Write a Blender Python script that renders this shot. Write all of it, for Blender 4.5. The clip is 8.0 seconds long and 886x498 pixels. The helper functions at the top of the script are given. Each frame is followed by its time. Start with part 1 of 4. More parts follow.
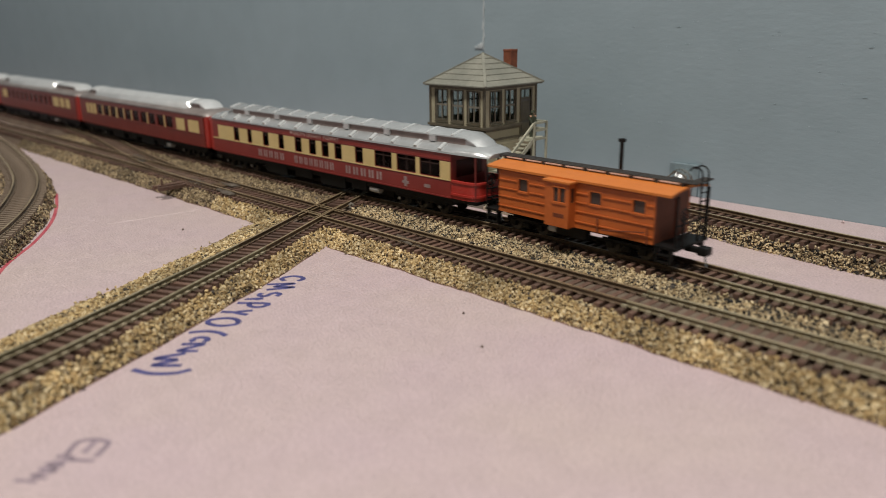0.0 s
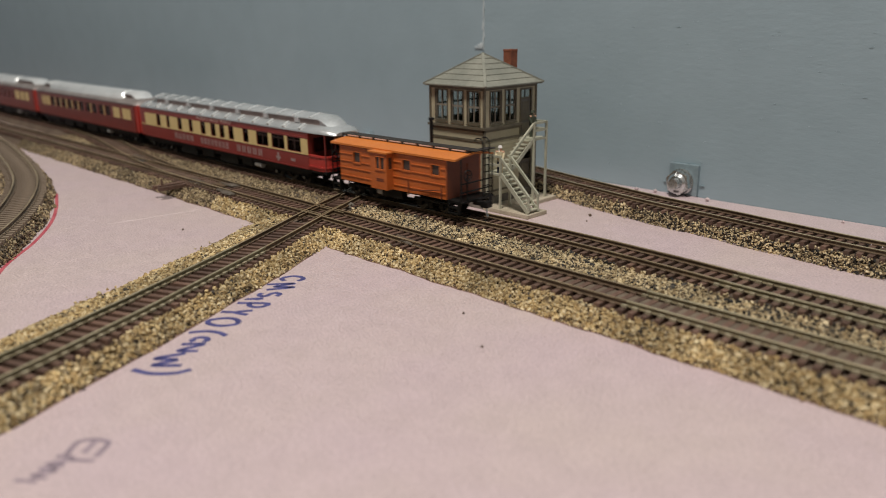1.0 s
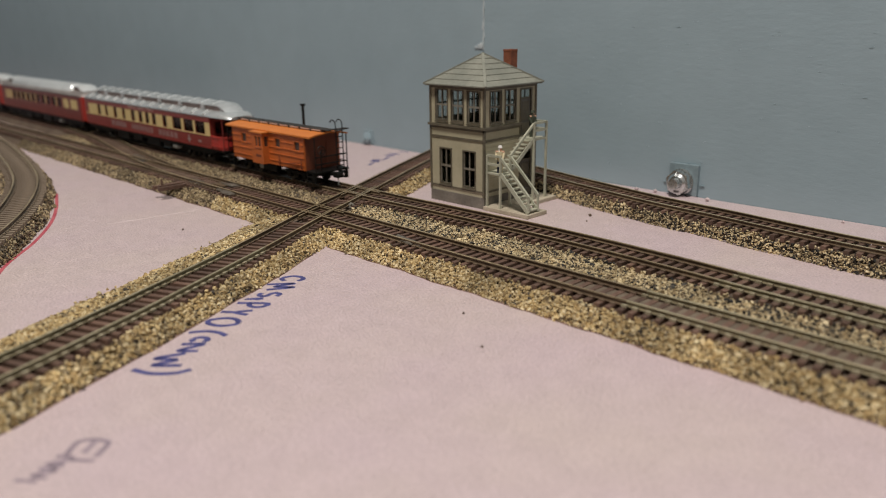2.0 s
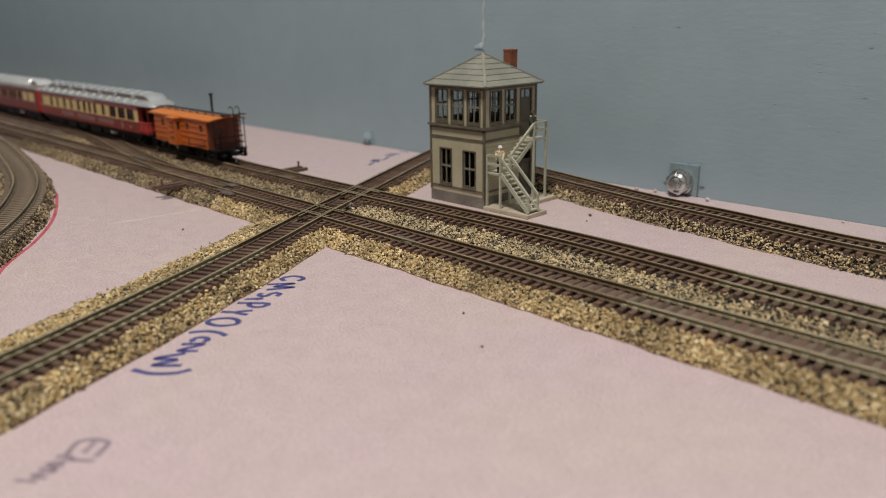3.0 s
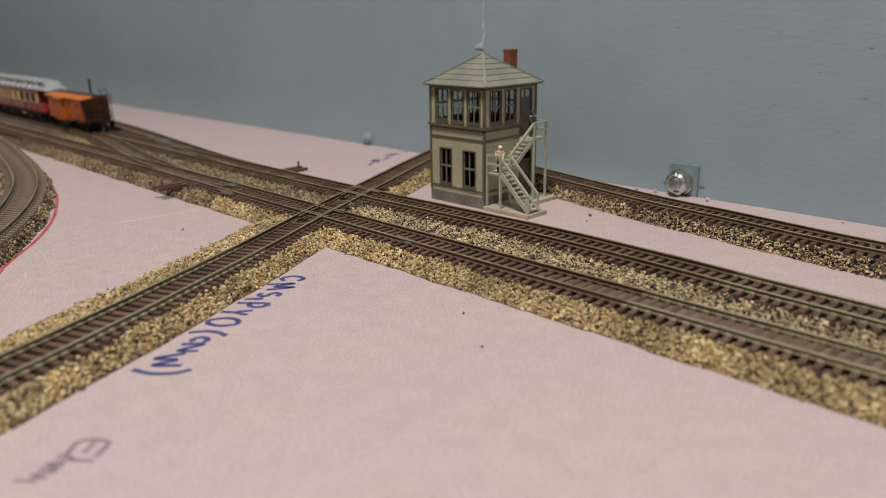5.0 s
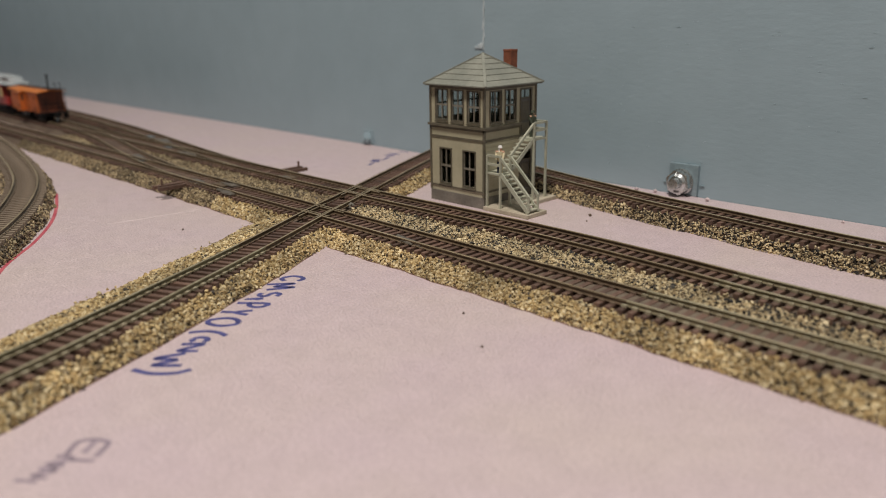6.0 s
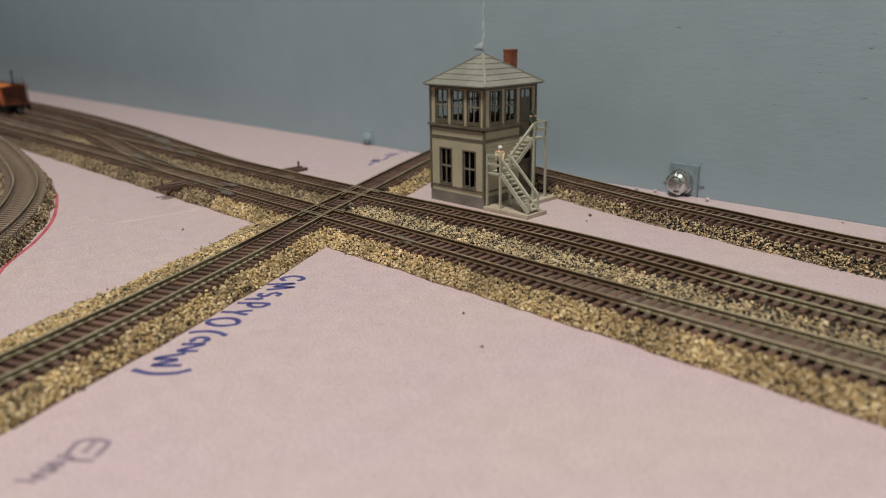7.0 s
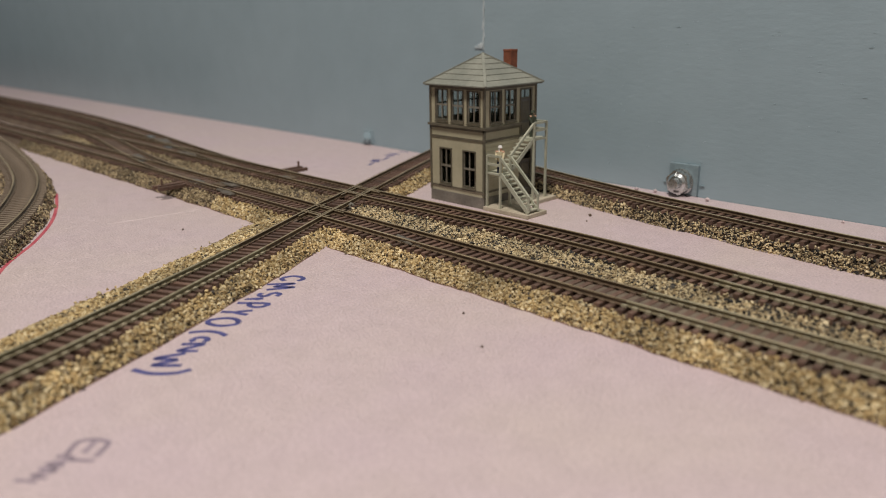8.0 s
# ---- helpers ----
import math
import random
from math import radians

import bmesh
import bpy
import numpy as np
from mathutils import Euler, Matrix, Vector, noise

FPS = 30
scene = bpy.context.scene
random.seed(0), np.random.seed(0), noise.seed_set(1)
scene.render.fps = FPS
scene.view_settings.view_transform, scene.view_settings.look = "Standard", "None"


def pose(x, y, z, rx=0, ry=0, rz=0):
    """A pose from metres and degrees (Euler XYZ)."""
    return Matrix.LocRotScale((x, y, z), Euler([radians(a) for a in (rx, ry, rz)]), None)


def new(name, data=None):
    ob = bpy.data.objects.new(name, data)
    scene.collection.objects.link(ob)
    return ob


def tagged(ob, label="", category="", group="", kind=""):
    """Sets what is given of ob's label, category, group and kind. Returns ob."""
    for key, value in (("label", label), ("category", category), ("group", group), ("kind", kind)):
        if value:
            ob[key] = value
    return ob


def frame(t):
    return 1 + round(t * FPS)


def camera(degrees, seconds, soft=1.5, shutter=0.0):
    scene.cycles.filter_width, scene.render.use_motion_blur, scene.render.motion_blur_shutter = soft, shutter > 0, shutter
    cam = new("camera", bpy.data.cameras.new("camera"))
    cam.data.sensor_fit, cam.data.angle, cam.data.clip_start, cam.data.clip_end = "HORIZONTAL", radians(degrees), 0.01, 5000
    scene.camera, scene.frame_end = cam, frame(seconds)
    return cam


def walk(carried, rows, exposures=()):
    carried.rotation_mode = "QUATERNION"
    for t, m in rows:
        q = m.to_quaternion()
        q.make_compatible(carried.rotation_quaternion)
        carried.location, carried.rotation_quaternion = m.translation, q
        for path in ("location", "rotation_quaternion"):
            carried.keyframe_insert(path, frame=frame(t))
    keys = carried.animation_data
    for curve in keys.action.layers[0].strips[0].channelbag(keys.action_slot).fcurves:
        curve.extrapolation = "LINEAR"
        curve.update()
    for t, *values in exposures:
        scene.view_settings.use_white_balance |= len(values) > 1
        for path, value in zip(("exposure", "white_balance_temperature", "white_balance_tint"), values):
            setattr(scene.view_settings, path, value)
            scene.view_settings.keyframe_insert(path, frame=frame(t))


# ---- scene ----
cam = camera(61.26, 8.0, soft=0.6, shutter=0.4)
EYE = pose(0.21945, -0.15599, 0.07249, 73.032, 0.766, 44.896)
walk(cam, [(0.0, EYE), (8.0, EYE)])
cam.data.dof.use_dof = True
cam.data.dof.focus_distance = 0.248
cam.data.dof.aperture_fstop = 13.0

# ---- light ----
world = bpy.data.worlds.new("room_dark")
scene.world = world
world.use_nodes = True
world.node_tree.nodes["Background"].inputs[0].default_value = (0.9, 0.95, 1.0, 1)
world.node_tree.nodes["Background"].inputs[1].default_value = 0.006
scene.view_settings.exposure = 0.0


def ceiling_lamp(x, y, z, sx, sy, watts, colour):
    data = bpy.data.lights.new("ceiling_lamp", "AREA")
    data.shape, data.size, data.size_y, data.energy, data.color = "RECTANGLE", sx, sy, watts, colour
    ob = new("ceiling_lamp_light", data)
    ob.matrix_world = pose(x, y, z)
    return ob


# first row: weak unseen lamp added for coach roof highlights; second: main lamp
LAMPS = [(-0.90, -0.50, 1.38, 0.20, 0.20, 1.0, (1.0, 0.93, 0.86)),
         (0.22, -0.46, 1.38, 0.26, 0.26, 23.0, (1.0, 0.94, 0.865))]
for row in LAMPS:
    ceiling_lamp(*row)

U = 0.001          # the layout is modelled in millimetres


# ---- materials ----
def mat(name, c1, c2, scale=300.0, rough=0.6, metal=0.0, bump=0.0, bump_scale=None, vary="", spread=0.25, spec=0.5,
        fine=0.0, detail=4.0, rough2=None, stretch=None):
    """Two colours mixed by a noise of that scale per metre, a finer grain, and a relief."""
    m = bpy.data.materials.new(name)
    m.use_nodes = True
    nt = m.node_tree
    n, ln = nt.nodes, nt.links
    bs = n["Principled BSDF"]
    co = n.new("ShaderNodeTexCoord")
    no = n.new("ShaderNodeTexNoise")
    no.inputs["Scale"].default_value, no.inputs["Detail"].default_value = scale, detail
    ln.new(co.outputs["Object"], no.inputs["Vector"])
    ramp = n.new("ShaderNodeValToRGB")
    ramp.color_ramp.elements[0].position, ramp.color_ramp.elements[1].position = 0.32, 0.68
    ramp.color_ramp.elements[0].color, ramp.color_ramp.elements[1].color = (*c1, 1), (*c2, 1)
    ln.new(no.outputs["Fac"], ramp.inputs["Fac"])
    out = ramp.outputs["Color"]
    if fine:
        f = n.new("ShaderNodeTexNoise")
        f.inputs["Scale"].default_value, f.inputs["Detail"].default_value = scale * 9, 3.0
        ln.new(co.outputs["Object"], f.inputs["Vector"])
        mr = n.new("ShaderNodeMapRange")
        mr.inputs["From Min"].default_value, mr.inputs["From Max"].default_value = 0.3, 0.7
        mr.inputs["To Min"].default_value, mr.inputs["To Max"].default_value = 1 - fine, 1 + fine
        ln.new(f.outputs["Fac"], mr.inputs["Value"])
        hs = n.new("ShaderNodeHueSaturation")
        ln.new(mr.outputs["Result"], hs.inputs["Value"])
        ln.new(out, hs.inputs["Color"])
        out = hs.outputs["Color"]
    if vary:
        if vary == "object":
            src = n.new("ShaderNodeObjectInfo").outputs["Random"]
        else:
            src = n.new("ShaderNodeNewGeometry").outputs["Random Per Island"]
        mr = n.new("ShaderNodeMapRange")
        mr.inputs["To Min"].default_value, mr.inputs["To Max"].default_value = 1 - spread, 1 + spread
        ln.new(src, mr.inputs["Value"])
        hs = n.new("ShaderNodeHueSaturation")
        ln.new(mr.outputs["Result"], hs.inputs["Value"])
        ln.new(out, hs.inputs["Color"])
        out = hs.outputs["Color"]
    ln.new(out, bs.inputs["Base Color"])
    bs.inputs["Roughness"].default_value = rough
    if rough2 is not None:
        rr = n.new("ShaderNodeMapRange")
        rr.inputs["From Min"].default_value, rr.inputs["From Max"].default_value = 0.35, 0.65
        rr.inputs["To Min"].default_value, rr.inputs["To Max"].default_value = rough, rough2
        ln.new(no.outputs["Fac"], rr.inputs["Value"])
        ln.new(rr.outputs["Result"], bs.inputs["Roughness"])
    bs.inputs["Metallic"].default_value = metal
    bs.inputs["Specular IOR Level"].default_value = spec
    if bump:
        b = n.new("ShaderNodeBump")
        b.inputs["Strength"].default_value = 1.0
        b.inputs["Distance"].default_value = bump * U
        bn = n.new("ShaderNodeTexNoise")
        bn.inputs["Scale"].default_value, bn.inputs["Detail"].default_value = bump_scale or scale * 4, 3.0
        if stretch:
            mp = n.new("ShaderNodeMapping")
            mp.inputs["Scale"].default_value = stretch
            ln.new(co.outputs["Object"], mp.inputs["Vector"])
            ln.new(mp.outputs["Vector"], bn.inputs["Vector"])
        else:
            ln.new(co.outputs["Object"], bn.inputs["Vector"])
        ln.new(bn.outputs["Fac"], b.inputs["Height"])
        ln.new(b.outputs["Normal"], bs.inputs["Normal"])
    return m


def stone_mat(name, colours):
    """Crushed stone: each grain takes one of some colours."""
    m = bpy.data.materials.new(name)
    m.use_nodes = True
    n, ln = m.node_tree.nodes, m.node_tree.links
    bs = n["Principled BSDF"]
    geo = n.new("ShaderNodeNewGeometry")
    ramp = n.new("ShaderNodeValToRGB")
    ramp.color_ramp.interpolation = "CONSTANT"
    els = ramp.color_ramp.elements
    while len(els) < len(colours):
        els.new(1.0)
    for el, (pos, c) in zip(els, colours):
        el.position, el.color = pos, (*c, 1)
    ln.new(geo.outputs["Random Per Island"], ramp.inputs["Fac"])
    co = n.new("ShaderNodeTexCoord")
    no = n.new("ShaderNodeTexNoise")
    no.inputs["Scale"].default_value, no.inputs["Detail"].default_value = 55.0, 4.0
    ln.new(co.outputs["Object"], no.inputs["Vector"])
    mr = n.new("ShaderNodeMapRange")
    mr.inputs["From Min"].default_value, mr.inputs["From Max"].default_value = 0.3, 0.7
    mr.inputs["To Min"].default_value, mr.inputs["To Max"].default_value = 0.62, 1.25
    ln.new(no.outputs["Fac"], mr.inputs["Value"])
    hs = n.new("ShaderNodeHueSaturation")
    ln.new(mr.outputs["Result"], hs.inputs["Value"])
    ln.new(ramp.outputs["Color"], hs.inputs["Color"])
    ln.new(hs.outputs["Color"], bs.inputs["Base Color"])
    bs.inputs["Roughness"].default_value = 0.75
    return m


def foam_mat(name):
    """Extruded foam: pink and beige blotches, a skin of fine grain, sparse pale glints."""
    m = bpy.data.materials.new(name)
    m.use_nodes = True
    n, ln = m.node_tree.nodes, m.node_tree.links
    bs = n["Principled BSDF"]
    co = n.new("ShaderNodeTexCoord")

    def noise(scale, detail):
        t = n.new("ShaderNodeTexNoise")
        t.inputs["Scale"].default_value, t.inputs["Detail"].default_value = scale, detail
        ln.new(co.outputs["Object"], t.inputs["Vector"])
        return t.outputs["Fac"]

    def span(src, a, b, c, d):
        r = n.new("ShaderNodeMapRange")
        for key, v in zip(("From Min", "From Max", "To Min", "To Max"), (a, b, c, d)):
            r.inputs[key].default_value = v
        ln.new(src, r.inputs["Value"])
        return r.outputs["Result"]

    blotch = n.new("ShaderNodeValToRGB")
    els = blotch.color_ramp.elements
    els[0].position, els[1].position = 0.34, 0.66
    els[0].color, els[1].color = (0.535, 0.432, 0.422, 1), (0.53, 0.418, 0.438, 1)
    ln.new(noise(22, 5.0), blotch.inputs["Fac"])
    grain = noise(1500, 2.0)
    value = n.new("ShaderNodeMath")
    value.operation = "MULTIPLY"
    ln.new(span(grain, 0.28, 0.72, 0.82, 1.14), value.inputs[0])
    ln.new(span(noise(150, 4.0), 0.3, 0.7, 0.96, 1.04), value.inputs[1])
    hs = n.new("ShaderNodeHueSaturation")
    ln.new(value.outputs[0], hs.inputs["Value"])
    ln.new(blotch.outputs["Color"], hs.inputs["Color"])
    ln.new(hs.outputs["Color"], bs.inputs["Base Color"])
    ln.new(span(noise(260, 3.0), 0.35, 0.65, 0.34, 0.5), bs.inputs["Roughness"])
    b = n.new("ShaderNodeBump")
    b.inputs["Strength"].default_value, b.inputs["Distance"].default_value = 1.0, 0.4 * U
    ln.new(grain, b.inputs["Height"])
    ln.new(b.outputs["Normal"], bs.inputs["Normal"])
    return m


FOAM = foam_mat("pink_foam")
WALL = mat("blue_grey_wall_paint", (0.268, 0.35, 0.392), (0.302, 0.386, 0.43), 7, 0.42, bump=0.09, bump_scale=620, fine=0.03, stretch=(0.35, 1, 1))
# mid-grey for the unseen room, chosen to limit bounced light
ROOM_GREY = mat("unseen_room_grey", (0.25, 0.24, 0.23), (0.29, 0.28, 0.27), 6, 0.8, bump=0.2, bump_scale=80)
FLOORM = mat("dark_floor", (0.12, 0.09, 0.07), (0.16, 0.12, 0.09), 9, 0.6)
PLY = mat("plywood", (0.38, 0.27, 0.16), (0.45, 0.33, 0.2), 12, 0.6)
TIE = mat("brown_tie_plastic", (0.088, 0.048, 0.034), (0.14, 0.082, 0.058), 420, 0.62, bump=0.05, bump_scale=1500, vary="object", spread=0.35)
SPIKE = mat("weathered_spike", (0.09, 0.065, 0.042), (0.17, 0.13, 0.085), 60, 0.5, metal=0.1)
RAIL = mat("brown_painted_rail", (0.085, 0.054, 0.031), (0.145, 0.10, 0.058), 60, 0.55, metal=0.1, fine=0.25)
RAILTOP = mat("worn_railhead", (0.24, 0.175, 0.10), (0.44, 0.35, 0.22), 40, 0.36, metal=0.45, fine=0.2)
OLIVE = mat("olive_weathered_rail", (0.17, 0.138, 0.082), (0.27, 0.23, 0.14), 45, 0.5, metal=0.15, fine=0.2)
OLIVETOP = mat("nickel_silver_railhead", (0.34, 0.29, 0.18), (0.48, 0.42, 0.28), 60, 0.38, metal=0.5, fine=0.15)
BED = mat("brown_roadbed", (0.09, 0.062, 0.044), (0.155, 0.112, 0.078), 160, 0.8, bump=0.3, bump_scale=700, fine=0.2)
PALESPIKE = mat("olive_tie_plate", (0.27, 0.24, 0.155), (0.40, 0.365, 0.25), 90, 0.45, metal=0.1)
PAINTED = mat("tan_painted_roadbed", (0.145, 0.105, 0.074), (0.21, 0.16, 0.115), 45, 0.7, bump=0.2, bump_scale=600, fine=0.12)
MUD = mat("brown_yard_bed", (0.06, 0.042, 0.028), (0.135, 0.098, 0.064), 70, 0.75, bump=0.3, bump_scale=500, fine=0.2)
# the darkest entries are dark grains and also paint the shade between grains
TAN = stone_mat("tan_ballast", [(0.0, (0.40, 0.28, 0.125)), (0.22, (0.53, 0.40, 0.20)), (0.46, (0.32, 0.23, 0.11)), (0.62, (0.62, 0.51, 0.31)), (0.85, (0.16, 0.115, 0.06)), (0.955, (0.05, 0.04, 0.03))])
DULL = stone_mat("dull_brown_ballast", [(0.0, (0.27, 0.20, 0.11)), (0.22, (0.36, 0.28, 0.16)), (0.45, (0.17, 0.12, 0.07)), (0.66, (0.42, 0.33, 0.20)), (0.78, (0.08, 0.06, 0.04))])
MIXED = stone_mat("mixed_ballast", [(0.0, (0.38, 0.28, 0.15)), (0.2, (0.54, 0.43, 0.25)), (0.40, (0.20, 0.145, 0.08)), (0.54, (0.06, 0.05, 0.038)), (0.66, (0.62, 0.51, 0.32)), (0.83, (0.018, 0.016, 0.014))])
INK = mat("blue_marker_ink", (0.04, 0.042, 0.15), (0.085, 0.085, 0.24), 420, 0.5, fine=0.2)
PENCIL = mat("grey_marker_ink", (0.17, 0.13, 0.165), (0.33, 0.26, 0.30), 260, 0.6)
REDINK = mat("red_marker_ink", (0.36, 0.05, 0.075), (0.52, 0.13, 0.15), 120, 0.5)
ZINC = mat("zinc_plated_steel", (0.60, 0.64, 0.64), (0.78, 0.80, 0.80), 200, 0.24, metal=0.95, fine=0.12, bump=0.04, bump_scale=500)
PALE_SPECK = mat("pale_dust", (0.45, 0.36, 0.36), (0.72, 0.62, 0.62), 30, 0.5)
CAULK = mat("white_caulk", (0.36, 0.42, 0.45), (0.62, 0.68, 0.70), 160, 0.5)
INFILL = mat("brown_track_infill", (0.105, 0.078, 0.055), (0.17, 0.13, 0.093), 130, 0.75, bump=0.2, bump_scale=900, fine=0.15)
GLUE = mat("dried_clear_glue", (0.075, 0.06, 0.045), (0.15, 0.125, 0.10), 300, 0.3, bump=0.1, bump_scale=500, fine=0.1)


# ---- mesh helpers (millimetres) ----
def part(name, bm, material, parent=None, label="", smooth=False):
    me = bpy.data.meshes.new(name)
    bmesh.ops.recalc_face_normals(bm, faces=bm.faces)
    bmesh.ops.scale(bm, vec=(U, U, U), verts=bm.verts)
    if smooth:
        for f in bm.faces:
            f.smooth = True
    bm.to_mesh(me)
    bm.free()
    for m in material if isinstance(material, (list, tuple)) else [material]:
        me.materials.append(m)
    if smooth:
        me.set_sharp_from_angle(angle=radians(38))
    ob = new(name, me)
    ob.parent = parent
    if label:
        ob["label"] = label
    return ob


def put(name, mesh, parent=None, m=None):
    """An object of its own on a shared mesh."""
    ob = new(name, mesh)
    ob.parent = parent
    if m is not None:
        ob.matrix_basis = m
    return ob


def P(x, y, z, rx=0, ry=0, rz=0):
    return pose(x * U, y * U, z * U, rx, ry, rz)


def thing(name, x=0, y=0, z=0, rz=0, label="", category="", group="", kind=""):
    e = new(name)
    e.empty_display_size = 0.005
    e.matrix_basis = P(x, y, z, 0, 0, rz)
    return tagged(e, label, category, group, kind)


def box(bm, x0, x1, y0, y1, z0, z1, bevel=0.0, mi=0):
    r = bmesh.ops.create_cube(bm, size=1.0)
    for v in r["verts"]:
        v.co = Vector((x0 + (v.co.x + 0.5) * (x1 - x0), y0 + (v.co.y + 0.5) * (y1 - y0), z0 + (v.co.z + 0.5) * (z1 - z0)))
    fs = list({f for v in r["verts"] for f in v.link_faces})
    for f in fs:
        f.material_index = mi
    if bevel:
        es = list({e for f in fs for e in f.edges})
        bmesh.ops.bevel(bm, geom=es, offset=bevel, segments=2, affect="EDGES", profile=0.7)
    return bm


def B(*a, **k):
    return box(bmesh.new(), *a, **k)


def rod(bm, a, b, r, seg=10, r2=None):
    a, b = Vector(a), Vector(b)
    d = b - a
    m = Matrix.Translation((a + b) / 2) @ d.to_track_quat("Z", "Y").to_matrix().to_4x4()
    bmesh.ops.create_cone(bm, cap_ends=True, segments=seg, radius1=r, radius2=r if r2 is None else r2, depth=d.length, matrix=m)
    return bm


def bar(bm, a, b, w, h):
    """A square bar from a to b, w across and h high."""
    a, b = Vector(a), Vector(b)
    d = (b - a).normalized()
    side = Vector((-d.y, d.x, 0))
    side = side.normalized() if side.length > 1e-4 else Vector((1, 0, 0))
    up = side.cross(d) if abs(d.z) < 0.999 else Vector((0, 1, 0))
    if up.length < 1e-4:
        up = Vector((0, 1, 0))
    vs = []
    for p in (a, b):
        for s, t in ((-1, -1), (1, -1), (1, 1), (-1, 1)):
            vs.append(bm.verts.new(p + side * (s * w / 2) + up * (t * h / 2)))
    for q in ((0, 1, 2, 3), (7, 6, 5, 4), (0, 4, 5, 1), (1, 5, 6, 2), (2, 6, 7, 3), (3, 7, 4, 0)):
        bm.faces.new([vs[i] for i in q])
    return bm


def sweep(bm, pts, profile, closed=True, mats=None):
    """A profile of (side, up) carried along the path of (x, y, z); side is to the left of the way."""
    pts = [Vector(p) for p in pts]
    rings = []
    for i, p in enumerate(pts):
        d = (pts[min(i + 1, len(pts) - 1)] - pts[max(i - 1, 0)])
        d.z = 0
        d.normalize()
        s = Vector((-d.y, d.x, 0))
        rings.append([bm.verts.new(p + s * u + Vector((0, 0, w))) for u, w in profile])
    k = len(profile)
    for r0, r1 in zip(rings, rings[1:]):
        for j in range(k if closed else k - 1):
            f = bm.faces.new((r0[j], r0[(j + 1) % k], r1[(j + 1) % k], r1[j]))
            if mats:
                f.material_index = mats[j]
    if closed:
        bm.faces.new(rings[0][::-1])
        bm.faces.new(rings[-1])
    return bm


def spline(ctrl, step):
    """Even points along a smooth curve through the control points."""
    c = [Vector((*p, 0)) for p in ctrl]
    c = [2 * c[0] - c[1]] + c + [2 * c[-1] - c[-2]]
    fine = []
    for i in range(1, len(c) - 2):
        p0, p1, p2, p3 = c[i - 1:i + 3]
        for j in range(60):
            t = j / 60
            fine.append(0.5 * ((2 * p1) + (p2 - p0) * t + (2 * p0 - 5 * p1 + 4 * p2 - p3) * t * t + (3 * p1 - p0 - 3 * p2 + p3) * t ** 3))
    fine.append(c[-2])
    out, acc = [fine[0]], 0.0
    for a, b in zip(fine, fine[1:]):
        seg = (b - a).length
        while acc + seg >= step * len(out):
            k = (step * len(out) - acc) / seg
            out.append(a.lerp(b, k))
        acc += seg
    return out


# ---- setting ----
WALL_Y = 138
tagged(part("foam_board", B(-1500, 900, -520, WALL_Y, -50, 0, bevel=1.5), FOAM), "pink foam board base with marker notes", "ground", kind="structure")
bm = B(-1500, -44.7, WALL_Y, WALL_Y + 16, -1000, 1400)
box(bm, -44.1, 900, WALL_Y, WALL_Y + 16, -1000, 1400)
tagged(part("wall_north", bm, WALL), "blue-grey painted wall behind the layout", "wall", kind="structure")
bm = bmesh.new()
rows = [(-44.4 + 0.25 * math.sin(z * 0.9), z) for z in range(0, 420, 2)]
for i, (x, z) in enumerate(rows[29:-1]):
    w = 0.3 + 0.45 * abs(math.sin(i * 1.7)) * abs(math.sin(i * 0.37))
    box(bm, x - w, x + w * 0.8, WALL_Y - 0.18 - 0.3 * abs(math.sin(i * 2.3)), WALL_Y + 0.5, z, z + 2.05)
for dx, dz, w in ((-3.6, 1.6, 3.2), (-2.2, 2.6, 2.4), (-1.2, 3.4, 1.6)):
    box(bm, -44.4 + dx - w * 0.7, -44.4 + dx + w, WALL_Y - 0.5, WALL_Y + 0.4, 57.0 + dz, 58.2 + dz, bevel=0.2)
tagged(part("wall_seam", bm, CAULK), "pale filler in the vertical wall joint", "trim", kind="structure")
# the other walls, floor and ceiling are unseen, added to close the room
tagged(part("wall_west", B(-1516, -1500, -2000, WALL_Y + 16, -1000, 1400), WALL), "blue-grey painted end wall", "wall", kind="structure")
tagged(part("wall_east", B(900, 916, -2000, WALL_Y + 16, -1000, 1400), ROOM_GREY), "unseen grey side wall", "wall", kind="structure")
tagged(part("wall_south", B(-1516, 916, -2016, -2000, -1000, 1400), ROOM_GREY), "unseen grey wall behind the camera", "wall", kind="structure")
tagged(part("floor", B(-1516, 916, -2016, WALL_Y + 16, -1016, -1000), FLOORM), "dark floor below the layout", "floor", kind="structure")
tagged(part("ceiling", B(-1516, 916, -2016, WALL_Y + 16, 1400, 1416), ROOM_GREY), "unseen grey ceiling", "ceiling", kind="structure")
tagged(part("benchwork", B(-1500, 900, -510, WALL_Y, -120, -50.5), PLY), "plywood bench under the foam board", "table", kind="structure")
for lx in (-1300, -300, 700):
    part("leg", B(lx - 30, lx + 30, -480, -420, -1000, -120, bevel=3), PLY, bpy.data.objects["benchwork"])

bm = bmesh.new()
for i in range(110):
    x, z = random.uniform(20, 190), random.uniform(6, 75)
    w, hgt = random.uniform(0.15, 0.9), random.uniform(0.04, 0.10)
    box(bm, x - w, x + w, WALL_Y - random.uniform(0.05, 0.15), WALL_Y + 0.1, z - hgt, z + hgt)
tagged(part("paint_flecks", bm, WALL), "raised flecks in the wall paint", "wall paint", kind="stuff")
bm = bmesh.new()
sweep(bm, [(-66.6, -52.0, 0), (-64.5, -39.5, 0), (-62.8, -27.0, 0), (-61.4, -15.5, 0)], [(-0.16, 0), (-0.1, 0.08), (0.1, 0.08), (0.16, 0)])
